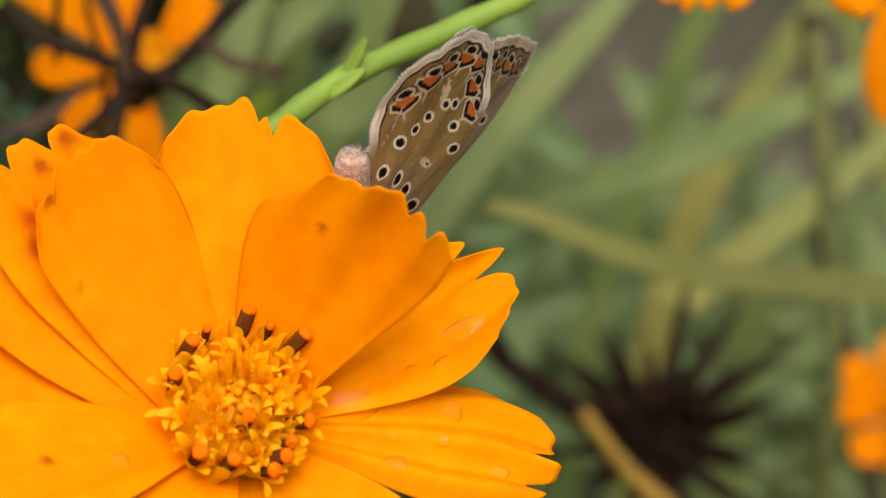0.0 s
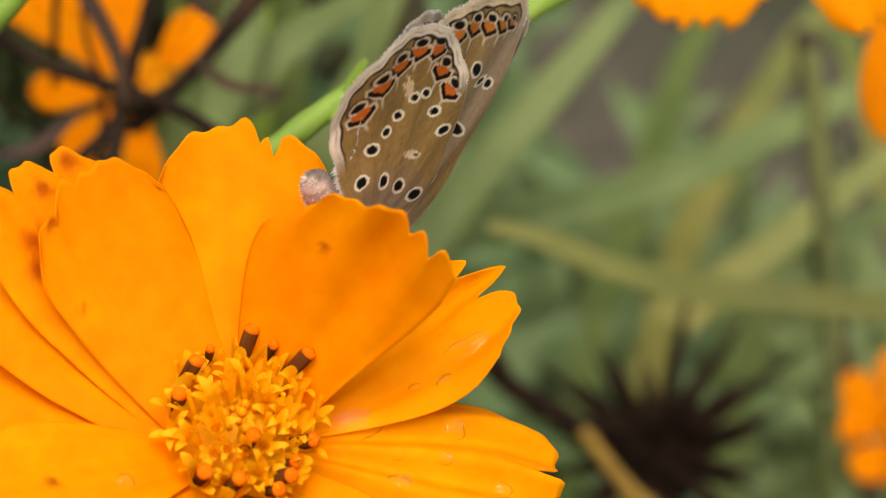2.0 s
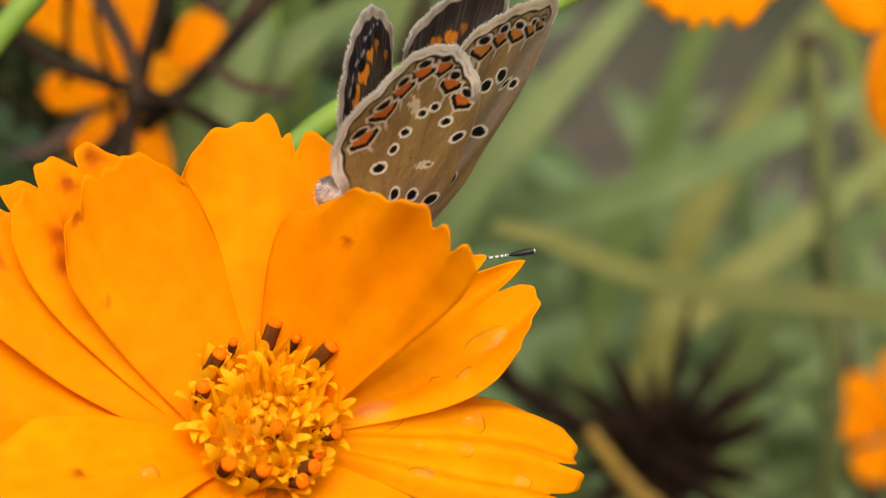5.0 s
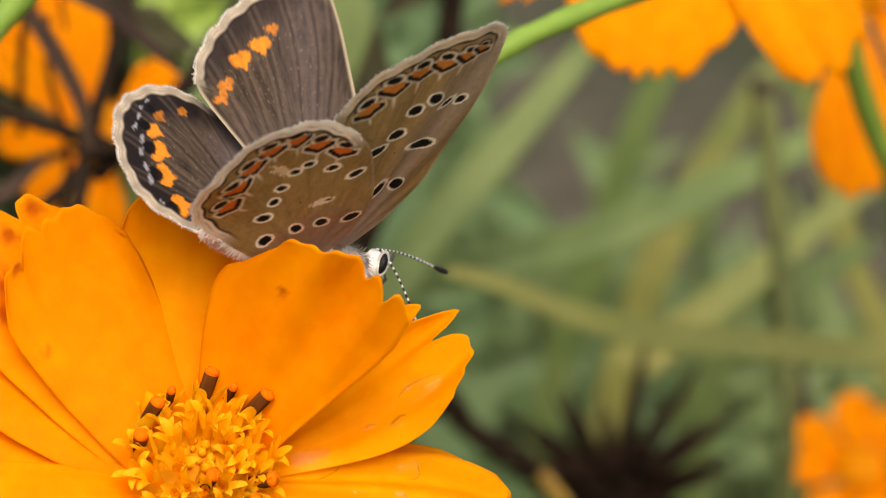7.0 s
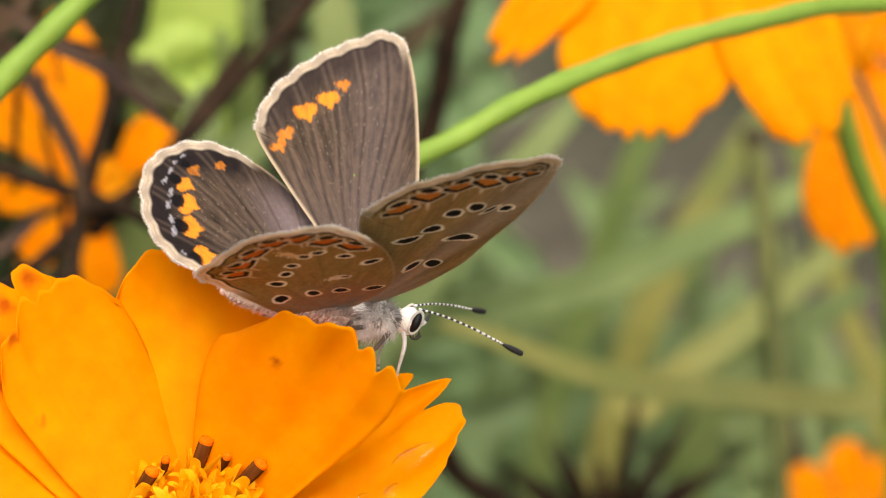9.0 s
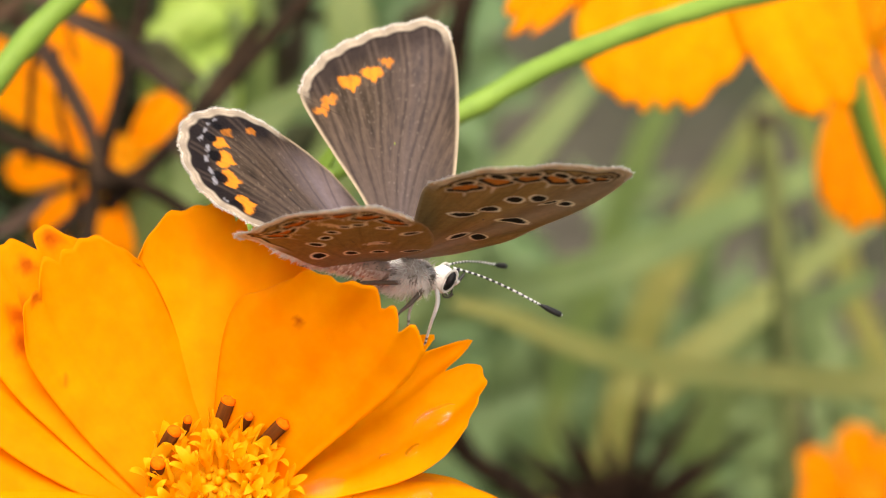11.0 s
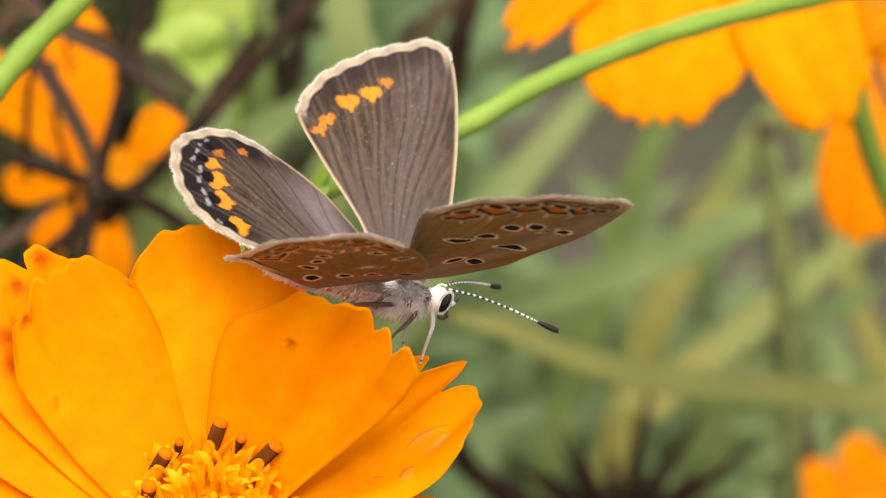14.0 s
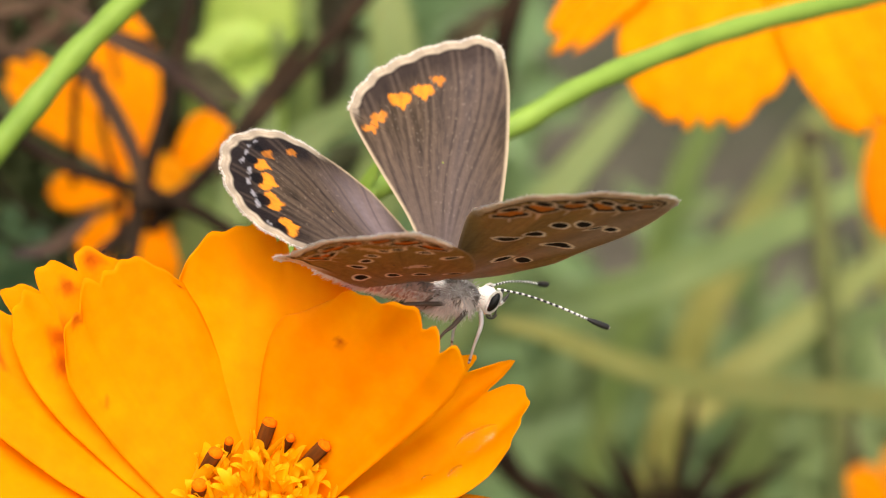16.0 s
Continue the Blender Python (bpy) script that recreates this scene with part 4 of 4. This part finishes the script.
strand("flower_stalk", [(-60, 60, -605), (-50, 42, -150), (-36, 39, 0), (-28.9, 39.6, 8.6), (-22.1, 41.8, 15.8), (-17.7, 44.4, 20.7), (-12.8, 46.8, 25.2), (-7.5, 50.4, 30.1), (4.8, 60.2, 41.5)], (1.2, 1.0), stem_skin, "smooth bright green flower stalk leaning over", "plant stem", "green stalks")

# the dead plant at the back: dark stalks with withered petals
dead = strand("dead_stalk", [(-20, 100, -605), (-22.6, 101, -100), (-22.6, 103.9, -24.5), (-22.3, 108.6, -17.3), (-21.2, 113.2, -10.5), (-20.2, 115.7, -6.7), (-18.1, 121.5, 0.6), (-15, 130, 14)], (1.1, 0.7), dark_skin, "dead dark brown branching stalk with withered petals", "dead plant")


def twig(points, radius, name="twig"):
    line = glide([place(*q) for q in points], 8)
    part(name, mesh_of(name, *tube(line, [radius * MM * (1 + 0.15 * noise.noise((i * 0.7, radius, 2))) for i in range(len(line))], 9)), dark_skin, dead)


twig([(-44, 112, 5), (-37.6, 112.7, -0.4), (-30.7, 112.8, -6.0), (-21.0, 113.3, -9.9), (-14.9, 114.5, -12.8), (-8.9, 115.0, -17.4)], 0.85)
twig([(-4, 136, 2), (-9.5, 128.3, -4.3), (-14.6, 119.9, -9.8), (-19.6, 113.8, -11.9)], 0.8)
twig([(14, 150, 17), (9.6, 145.5, 12.8), (2.9, 139.2, 5.9), (-3.0, 133.3, 0.5), (-8.6, 127.5, -4.7), (-15.9, 119.3, -11.0), (-20.5, 113.6, -14.1)], 0.95)
twig([(-20.0, 114.0, -10.4), (-24, 111, -15), (-30, 108, -19)], 0.8)
rnd = random.Random(17)
for _ in range(9):
    x, z = rnd.uniform(-44, -14), rnd.uniform(-16, 14)
    a, far = rnd.uniform(0.3, 2.8), rnd.uniform(9, 20)
    ends = [(x + k * far * math.cos(a) + rnd.uniform(-1.5, 1.5), 116 + 0.4 * z + rnd.uniform(0, 9), z + k * far * math.sin(a)) for k in (-1, -0.3, 0.4, 1)]
    twig(ends, rnd.uniform(0.25, 0.45))
v, f = ball(place(-20.6, 113.2, -10.8), (2.0 * MM, 2.2 * MM, 1.7 * MM), 10, 14)
part("knot", mesh_of("knot", v, f), dark_skin, dead)
for line, w in (([(-31, 104, 14.5), (-26.7, 105.6, 12.0), (-22.1, 105.6, 8.9), (-17.7, 106.9, 6.2), (-13.8, 108.7, 2.0), (-10.4, 109.7, -1.4)], 3.0),
                ([(-27.2, 105.5, 9.5), (-25.9, 105.9, 6.5), (-23.2, 106.4, 1.4), (-20.8, 106.8, -4.3), (-20.5, 107.4, -10.0)], 3.2),
                ([(-36, 117, 13), (-33, 117.5, 9), (-29, 118, 5), (-26, 118, 1)], 2.5), ([(-40, 118, 4), (-35, 117, 5), (-29, 116, 9), (-25, 117, 14)], 3.0),
                ([(-42, 116, 12), (-36, 116, 10), (-30, 117, 11)], 2.6), ([(-38, 119, 15), (-36, 118, 9), (-37, 117, 3)], 2.2), ([(-33, 116, 15), (-31, 117, 11), (-33, 118, 7)], 2.4), ([(-41, 117, 8), (-38, 116, 7), (-33, 117, 4)], 2.0),
                ([(-14, 119, -8), (-10, 119, -11), (-5, 121, -12)], 2.2), ([(-26, 114, -12), (-31, 113, -16), (-36, 113, -17)], 3.0)):
    blade("withered_petal", line, 0.55 * w, wither_skin, "", fold=0.6, parent=dead)

# leaves further back
blade("leaf", [(-16, 150, -605), (-17.5, 146, -120), (-18.5, 139, -30), (-15.0, 141.9, -19.4), (-11.8, 145.7, -13.8), (-9.6, 150.5, -6.5)], 9.0, leaf_skin, "bright green narrow pointed leaf", "leaf", "leaves behind the flower")
blade("leaf", [(-14, 180, -605), (-15, 176, -150), (-15.5, 169, -22), (-13.5, 171, -9), (-12.5, 172, 4), (-13, 176, 18)], 13.0, lime_skin, "pale lime-green broad leaf", "leaf", "leaves behind the flower")
blade("leaf", [(-6, 185, -605), (-7, 180, -150), (-7.5, 171, -20), (-7, 172, -4), (-6, 175, 10)], 6.0, leaf_skin, "bright green narrow pointed leaf", "leaf", "leaves behind the flower")
blade("leaf", [(-15, 150, -605), (-17, 147, -120), (-16.0, 143.5, -27.4), (-12.5, 145.4, -21.0), (-8.3, 148.9, -16.7), (-2.1, 153.2, -12.8), (6, 158, -10)], 5.5, leaf_skin, "green narrow leaf leaning over", "leaf", "leaves behind the flower")
blade("leaf", [(-6, 170, -605), (-7, 168, -120), (-5, 166.0, -43), (1.2, 169.3, -30), (5.9, 172.8, -20.2), (5, 178, -4), (0, 186, 16)], 8.0, leaf_skin, "green narrow upright pointed leaf", "leaf", "leaves behind the flower")
strand("dry_stalk", [(-25, 180, -605), (-18, 176, -160), (2, 172, -60), (14, 171, -28), (18.8, 171.1, -14.2), (20.6, 171.2, -4.4), (24.7, 173.8, 6.1), (30, 178, 20)], 1.6, dark_skin, "dark brown dry stalk", "dead plant")
blade("leaf", [(150, 195, -605), (130, 192, -250), (108, 188, -90), (90.3, 184.9, -65.1), (74.6, 179.8, -61.0), (52.9, 176.0, -57.4), (37.1, 172.3, -52.5), (26, 170, -47), (19, 168.5, -44.5)], 4.2, straw_skin, "long yellowed blade of grass, arching", "leaf", "grass blades")
blade("leaf", [(-20, 262, -605), (-10, 260, -200), (0, 258, -92), (12.5, 259.2, -78.4), (29.0, 260.1, -74.7), (48.7, 266.6, -71.7), (68.9, 274.2, -65.4), (90.6, 282.2, -57.9), (115, 290, -52)], 7.5, leaf_skin, "long green blade of grass, leaning", "leaf", "grass blades")
blade("leaf", [(-14, 230, -605), (-8, 226, -200), (-1, 222, -90), (5.4, 227.7, -76.0), (17.1, 238.0, -62.3), (29.1, 247.5, -50.9), (41.5, 257.1, -39.1), (55, 268, -26)], 7.0, leaf_skin, "pale green blade of grass, leaning", "leaf", "grass blades")
strand("dry_stalk", [(76, 226, -605), (75, 222, -250), (74.5, 221, -122.2), (74.6, 222.0, -94.6), (75.1, 227.1, -77.7), (73.7, 233.3, -60.8), (72, 240, -40)], 1.7, olive_skin, "olive green upright stalk", "plant stem")
blade("leaf", [(40, 270, -605), (44, 270, -200), (50, 272, -108), (58.0, 273.2, -97.3), (69.2, 276.3, -88.7), (80.6, 281.0, -81.8), (96.4, 288.0, -71.2), (120, 300, -60)], 6.5, straw_skin, "yellowed blade of grass, leaning", "leaf", "grass blades")
blade("leaf", [(70, 300, -605), (66, 300, -220), (70, 300, -120), (84, 304, -98), (105, 310, -88)], 9.0, leaf_skin, "short green blade of grass", "leaf", "grass blades")

for points, w, skin in (([(60, 420, -605), (58, 415, -250), (66, 410, -150), (90, 415, -95), (125, 425, -55)], 9.0, straw_skin), ([(30, 400, -605), (40, 398, -220), (60, 396, -110), (78, 398, -60), (92, 404, -10)], 7.0, leaf_skin),
                        ([(140, 390, -605), (130, 385, -200), (112, 380, -110), (96, 380, -60), (84, 384, -10)], 6.0, straw_skin)):
    blade("leaf", points, w, skin, "blurred blade of grass over bare soil", "leaf", "grass blades")

strand("dry_stalk", [(80, 300, -52.6), (81.4, 300, -62.3), (83.2, 300, -71), (84, 300, -78.7), (85.5, 300, -88.7), (86.8, 300, -102.4), (110, 302, -250), (112, 305, -605)], 2.2, dead_leaf_skin, "dark brown blurred dry stalk in the distance", "dead plant")


def seed_head():
    """The dried head of spiky seeds on its stalk."""
    top = strand("seed_head", [(-6, 214, -605), (4, 210, -200), (10, 208, -95), (17.8, 210.4, -79.7), (23.1, 213.4, -86.1), (30.3, 216.5, -92.2), (37.6, 218.4, -97.0), (44, 219.7, -99.5)], (2.1, 1.8), dark_skin, "dry blackish-brown burr-like seed head on a bent stalk", "seed head")
    centre = place(46.7, 219.5, -101.5)
    v, f = ball(centre, (9.0 * MM, 8.0 * MM, 8.0 * MM), 12, 16)
    part("core", mesh_of("core", v, f), burr_skin, top)
    rnd = random.Random(8)
    for k in range(70):
        z = 1 - 2 * (k + 0.5) / 70
        a = k * 2.39996
        d = Vector((math.sqrt(1 - z * z) * math.cos(a), math.sqrt(1 - z * z) * math.sin(a), z))
        d = (d + Vector((0, -0.1, 0.35))).normalized()
        far = rnd.uniform(12.0, 28.0) * (1.0 if d.z > -0.2 else 0.75)
        bend = d.orthogonal().normalized() * rnd.uniform(-0.8, 0.8)
        line = [centre + (d * t * far + bend * t * t) * MM for t in (0.25, 0.5, 0.75, 1.0)]
        v, f = tube(line, [1.4 * MM, 1.3 * MM, 0.9 * MM, 0.3 * MM], 6)
        ob = part("seed", mesh_of("seed", v, f), burr_skin, top)
        if k % 3 == 0:
            tip = line[-1]
            v, f = tube([tip, tip + (d * 3.5 + bend) * MM, tip + (d * 8 + bend * 2.5) * MM], [0.3 * MM, 0.13 * MM, 0.06 * MM], 5)
            part("bristle", mesh_of("bristle", v, f), burr_skin, ob)
    return top


seed_head()
strand("dry_stalk", [(33.0, 185.2, -81.6), (40.6, 183.5, -91.2), (49.1, 183.6, -99.0), (73.6, 183.3, -123.7), (112, 186, -300), (130, 186, -605)], (0.9, 2.0), brown_stalk_skin, "tan-brown dry stalk beside the seed head", "plant stem")


def foliage(name, clumps, label, seed, skin, size=(14, 30)):
    """Clumps of feathery leaves far behind, each leaf a folded lance on a thin stem; beyond x = 34 mm they stay low and leave bare soil."""
    rnd, pieces = random.Random(seed), []
    for x, y, z, r, count in clumps:
        for _ in range(count):
            c = place(x, y, z) + Vector((rnd.gauss(0, r), rnd.gauss(0, r * 0.8), rnd.gauss(0, r * 0.8))) * MM
            if c.x > 0.034 and c.z > HEIGHT - 0.160 + 0.012 * math.sin(c.x * 90):
                continue
            d = Vector((rnd.gauss(0, 1), rnd.gauss(0, 0.7), rnd.gauss(0.6, 0.8))).normalized()
            s = d.cross(Vector((rnd.gauss(0, 0.4), -1, rnd.gauss(0.4, 0.4)))).normalized()
            n = s.cross(d)
            far, wide = rnd.uniform(*size) * MM, rnd.uniform(0.13, 0.24)
            v = [c, c + d * far * 0.45 + s * far * wide + n * far * 0.06, c + d * far - n * far * 0.12, c + d * far * 0.45 - s * far * wide + n * far * 0.06, c + d * far * 0.5]
            pieces.append((v, [(0, 1, 4), (1, 2, 4), (2, 3, 4), (3, 0, 4)]))
        # the clump's stem down to the ground
        pieces.append(tube([place(x, y, z), place(x + 5, y + 5, z * 0.5 - 300), place(x + 8, y + 8, -602)], 0.0015, 5))
    ob = new(name, mesh_of(name, *joined(pieces), smooth=False))
    ob.data.materials.append(skin)
    return tagged(ob, label, "foliage", kind="stuff")


foliage("foliage", [(36, 510, -178, 42, 420), (9, 505, -200, 45, 600), (37, 455, -215, 40, 800), (70, 470, -220, 30, 300), (110, 492, -235, 45, 170), (124, 598, -270, 40, 260), (-28, 480, -114, 40, 420), (0, 524, -150, 45, 420), 
                    (-66, 335, -95, 30, 420), (82, 430, -190, 32, 70), (-18, 540, -100, 45, 420), (-90, 480, -120, 55, 420), (118, 465, -190, 26, 160), (-60, 420, -180, 60, 420), (60, 620, -330, 70, 500), (150, 620, -330, 60, 300)],
        "blurred green leaves of the plants further back", 21, far_leaf_skin)
foliage("dead_leaves", [(-46, 205, -2, 22, 420), (-30, 225, 12, 20, 420), (-58, 190, -22, 18, 220), (-22, 235, 30, 16, 160), (-70, 200, 20, 20, 200)], "dark brown dead leaves behind the withered stalks", 33, dead_leaf_skin, (10, 22))


def hinge(side, fore, flap, sweep, pitch):
    """The pose of a wing on its hinge; side: 1 for the left, -1 for the right; flap: 90 with the wings shut over the back."""
    y = 0.7 * side - 1.25 * min(max((flap - 72) / 20, 0), 1) * (side > 0)  # shut, the left wings lie against the right ones
    base = Vector((1.2, y, 0.9) if fore else (-0.6, y, 0.8)) * K * MM
    turn = Matrix.Rotation(radians(flap * side), 4, "X") @ Matrix.Rotation(radians(pitch), 4, "Y") @ Matrix.Rotation(radians(sweep * side), 4, "Z")
    return Matrix.Translation(base) @ turn


def feeler(a, way):
    """The pose of an antenna that points along way."""
    x = Vector(way).normalized()
    z = (Vector((0.2, 0, 1)) - x * x.dot(Vector((0.2, 0, 1)))).normalized()
    m = Matrix((x, z.cross(x), z)).transposed().to_4x4()
    m.translation = Vector((5.0, 0.35 * a, 0.35)) * K * MM
    return m


# seconds; the body's place and turn; then flap, sweep and pitch of the right forewing and hindwing and the left ones
FLIGHT = [
    (0, 6.62, 10.42, 7.2, 23.1, 58.9, 94.8, 73.1, 19, -4.9, 71.6, 2.8, -2.1, 104.9, 14, 4.9, 105.4, -11.2, 2.1),
    (0.5, 6.4, 10.12, 6.15, 31.4, 63.2, 112.1, 68.8, 15.7, -5, 67.3, 1.3, -4.8, 109.2, 10.7, 5, 109.7, -12.7, 4.8),
    (1, 6.66, 9.58, 6.92, 23.2, 54.9, 98.8, 73.4, 15.2, -3.7, 71.9, -0.9, -2.4, 104.6, 10.2, 3.7, 105.1, -14.9, 2.4),
    (1.5, 7.24, 11.74, 8.09, 8.2, 43.4, 72.3, 80.6, 13.6, -0.3, 79.2, 0.5, -5.1, 97.4, 8.6, 0.3, 97.8, -13.5, 5.1),
    (2, 7.07, 10.56, 8.35, 7, 43.6, 63.1, 81.7, 13, -0.8, 80.2, -0.7, -4.4, 96.3, 8, 0.8, 96.8, -14.7, 4.4),
    (2.5, 6.82, 9.58, 7.99, 7.9, 50.3, 68.9, 81.1, 17.3, -2.8, 79.9, 2.8, -4.2, 96.9, 12.3, 2.8, 97.1, -11.2, 4.2),
    (3, 6.8, 9.26, 7.73, 10.3, 53.3, 72.8, 79.5, 15, -1.5, 78.2, 1.8, -4.2, 98.5, 10, 1.5, 98.8, -12.2, 4.2),
    (3.5, 6.09, 9.89, 6.5, 18, 60.7, 88.7, 74.9, 15.9, -2, 73.6, 3.4, -6.6, 103.1, 10.9, 2, 103.4, -10.6, 6.6),
    (4, 6.5, 9.16, 7.21, 12.3, 51.8, 82.3, 75.9, 17.4, -3.5, 74.6, 6.1, -5.9, 102.1, 12.4, 3.5, 102.4, -7.9, 5.9),
    (4.2, 6.73, 9.65, 7.6, 6.1, 48.3, 74.4, 78.2, 18.7, -4, 76.8, 6.4, -5.3, 99.8, 13.7, 4, 100.2, -7.6, 5.3),
    (6.3, 6.97, 6.17, 9.28, 9.8, 25.7, 50.9, 59.4, 7, -5.3, 59.6, -0.1, -2.4, 65.1, 3.3, -4.8, 56.5, -4.5, 3.1),
    (6.5, 7.03, 6.16, 10.58, 3.9, 17, 45.5, 57.9, 6.4, -4.2, 57.5, 3, -2.9, 57, -3.4, 7.5, 62.8, -1, 0.3),
    (7, 7.32, 7.65, 11.59, -9.2, 7.4, 34.1, 49.3, -2.6, -5.7, 49.1, -4.2, -5.1, 66.2, 0.8, -11, 55.4, -1.1, 5.2),
    (7.5, 8.16, 7.37, 12.36, -5.2, 1, 28, 47.5, -3.4, -4.6, 47.6, -3.4, -5.1, 63, -0.5, -9.5, 51.4, -0.7, 1.4),
    (8, 8.39, 7.56, 12.77, -3.7, 1.1, 25.4, 46.5, -3, -6.6, 46.1, -0.5, -9.1, 59.3, 1.9, -12.2, 47.1, 4, -2.5),
    (8.5, 9.1, 7.58, 13.02, -1.2, 4.2, 22.4, 46, -6.3, -4.3, 45.9, -3.1, -6.6, 55.4, -1.6, -12.1, 45.4, 2.6, 1.9),
    (9, 9.81, 6.72, 13.22, 1, 8.9, 21.4, 44.6, -5, -4.3, 44.1, -1.7, -5.7, 50.5, -2.7, -14.3, 40.5, 2.8, 1.4),
    (9.2, 9.9, 7.43, 13.11, 0.2, 8.4, 22.5, 42.2, -5.5, -3.5, 41.6, -0.8, -5, 48, -3.9, -9, 36.8, 3.1, 2.1),
    (11.3, 10.83, 7.44, 13.43, 3.3, 12.2, 22.4, 37.6, -8.8, 1.1, 37.4, 1.1, -6.9, 39.4, -7.3, -12.3, 29, 4.7, 4.9),
    (12.5, 10.88, 7.45, 13.42, 3.4, 12.3, 22.3, 36.9, -9, 1.1, 36.9, 1.7, -6.8, 39, -7.7, -12.2, 28.4, 5.1, 5.1),
    (14, 10.83, 7.45, 13.35, 3.6, 12.3, 22.5, 36.4, -8.9, 1.1, 36.5, 2, -6.5, 38.6, -7.9, -12.3, 27.9, 5.7, 5.3),
    (15, 10.89, 7.45, 13.38, 3.7, 12.4, 22.3, 36.6, -9, 1, 36.7, 2.1, -6.3, 39.1, -8.3, -12.5, 28, 6, 5.3),
    (16, 10.9, 7.44, 13.37, 4, 12.2, 22.3, 37.1, -8.9, 0.8, 36.8, 2.2, -6.3, 39.8, -8.4, -12.5, 28.1, 6.2, 5.2),
]
RIGHT_FEELER = [(0, -0.06, -0.95, 0.31), (0.5, -0.59, -0.77, -0.25), (1, -0.39, -0.92, 0.08), (1.5, 0.16, -0.9, 0.4), (2, 0.46, -0.88, -0.09), (2.5, 0.23, -0.92, 0.33), (3, 0.17, -0.91, 0.37), (3.5, -0.28, -0.95, 0.11), (4, -0.11, -0.83, 0.55), (4.2, -0.05, -0.81, 0.59), (6.3, 0.55, -0.83, 0.04), (6.5, 0.41, -0.88, -0.24), (7, 0.24, -0.36, -0.9), (7.5, 0.85, -0.07, -0.51), (8, 0.93, -0.04, -0.37), (8.5, 0.92, -0, -0.38), (9, 0.94, -0.05, -0.34), (9.2, 0.94, -0.1, -0.33), (11.3, 0.95, -0.18, -0.25), (12.5, 0.96, -0.17, -0.22), (14, 0.97, -0.14, -0.22), (15, 0.97, -0.17, -0.2), (16, 0.97, -0.16, -0.19)]
LEFT_FEELER = [(0, 0.95, -0.1, 0.03), (6.5, 1, 0.09, 0.03), (7, 0.91, 0.31, -0.27), (7.5, 0.86, 0.29, -0.41), (8, 0.89, 0.39, -0.25), (8.5, 0.85, 0.46, -0.25), (9, 0.85, 0.49, -0.19), (9.2, 0.86, 0.48, -0.18), (11.3, 0.8, 0.58, -0.15), (15, 0.79, 0.59, -0.16), (16, 0.79, 0.6, -0.15)]


def motions():
    body = []
    for t, x, y, z, rx, ry, rz, *_ in FLIGHT:
        m = pose(0, 0, 0, rx, ry, rz)
        m.translation = place(x, y, z)
        body.append((t, m))
    walk(butterfly, body)
    for k, (side, fore) in enumerate(((-1, True), (-1, False), (1, True), (1, False))):
        walk(wings[k], [(row[0], hinge(side, fore, *row[7 + 3 * k:10 + 3 * k])) for row in FLIGHT])
    # the abdomen hangs straight while the wings are shut and lifts between them as they open
    walk(abdomen, [(t, pose(0.4 * K * MM, 0, -0.25 * K * MM, 0, a, 0)) for t, a in ((0, 2), (4.2, 2), (6.3, 15), (7, 14), (9.2, 8), (11.3, 8), (16, 8))])
    walk(antennae[1], [(t, feeler(-1, way)) for t, *way in RIGHT_FEELER])
    walk(antennae[0], [(t, feeler(1, way)) for t, *way in LEFT_FEELER])


motions()
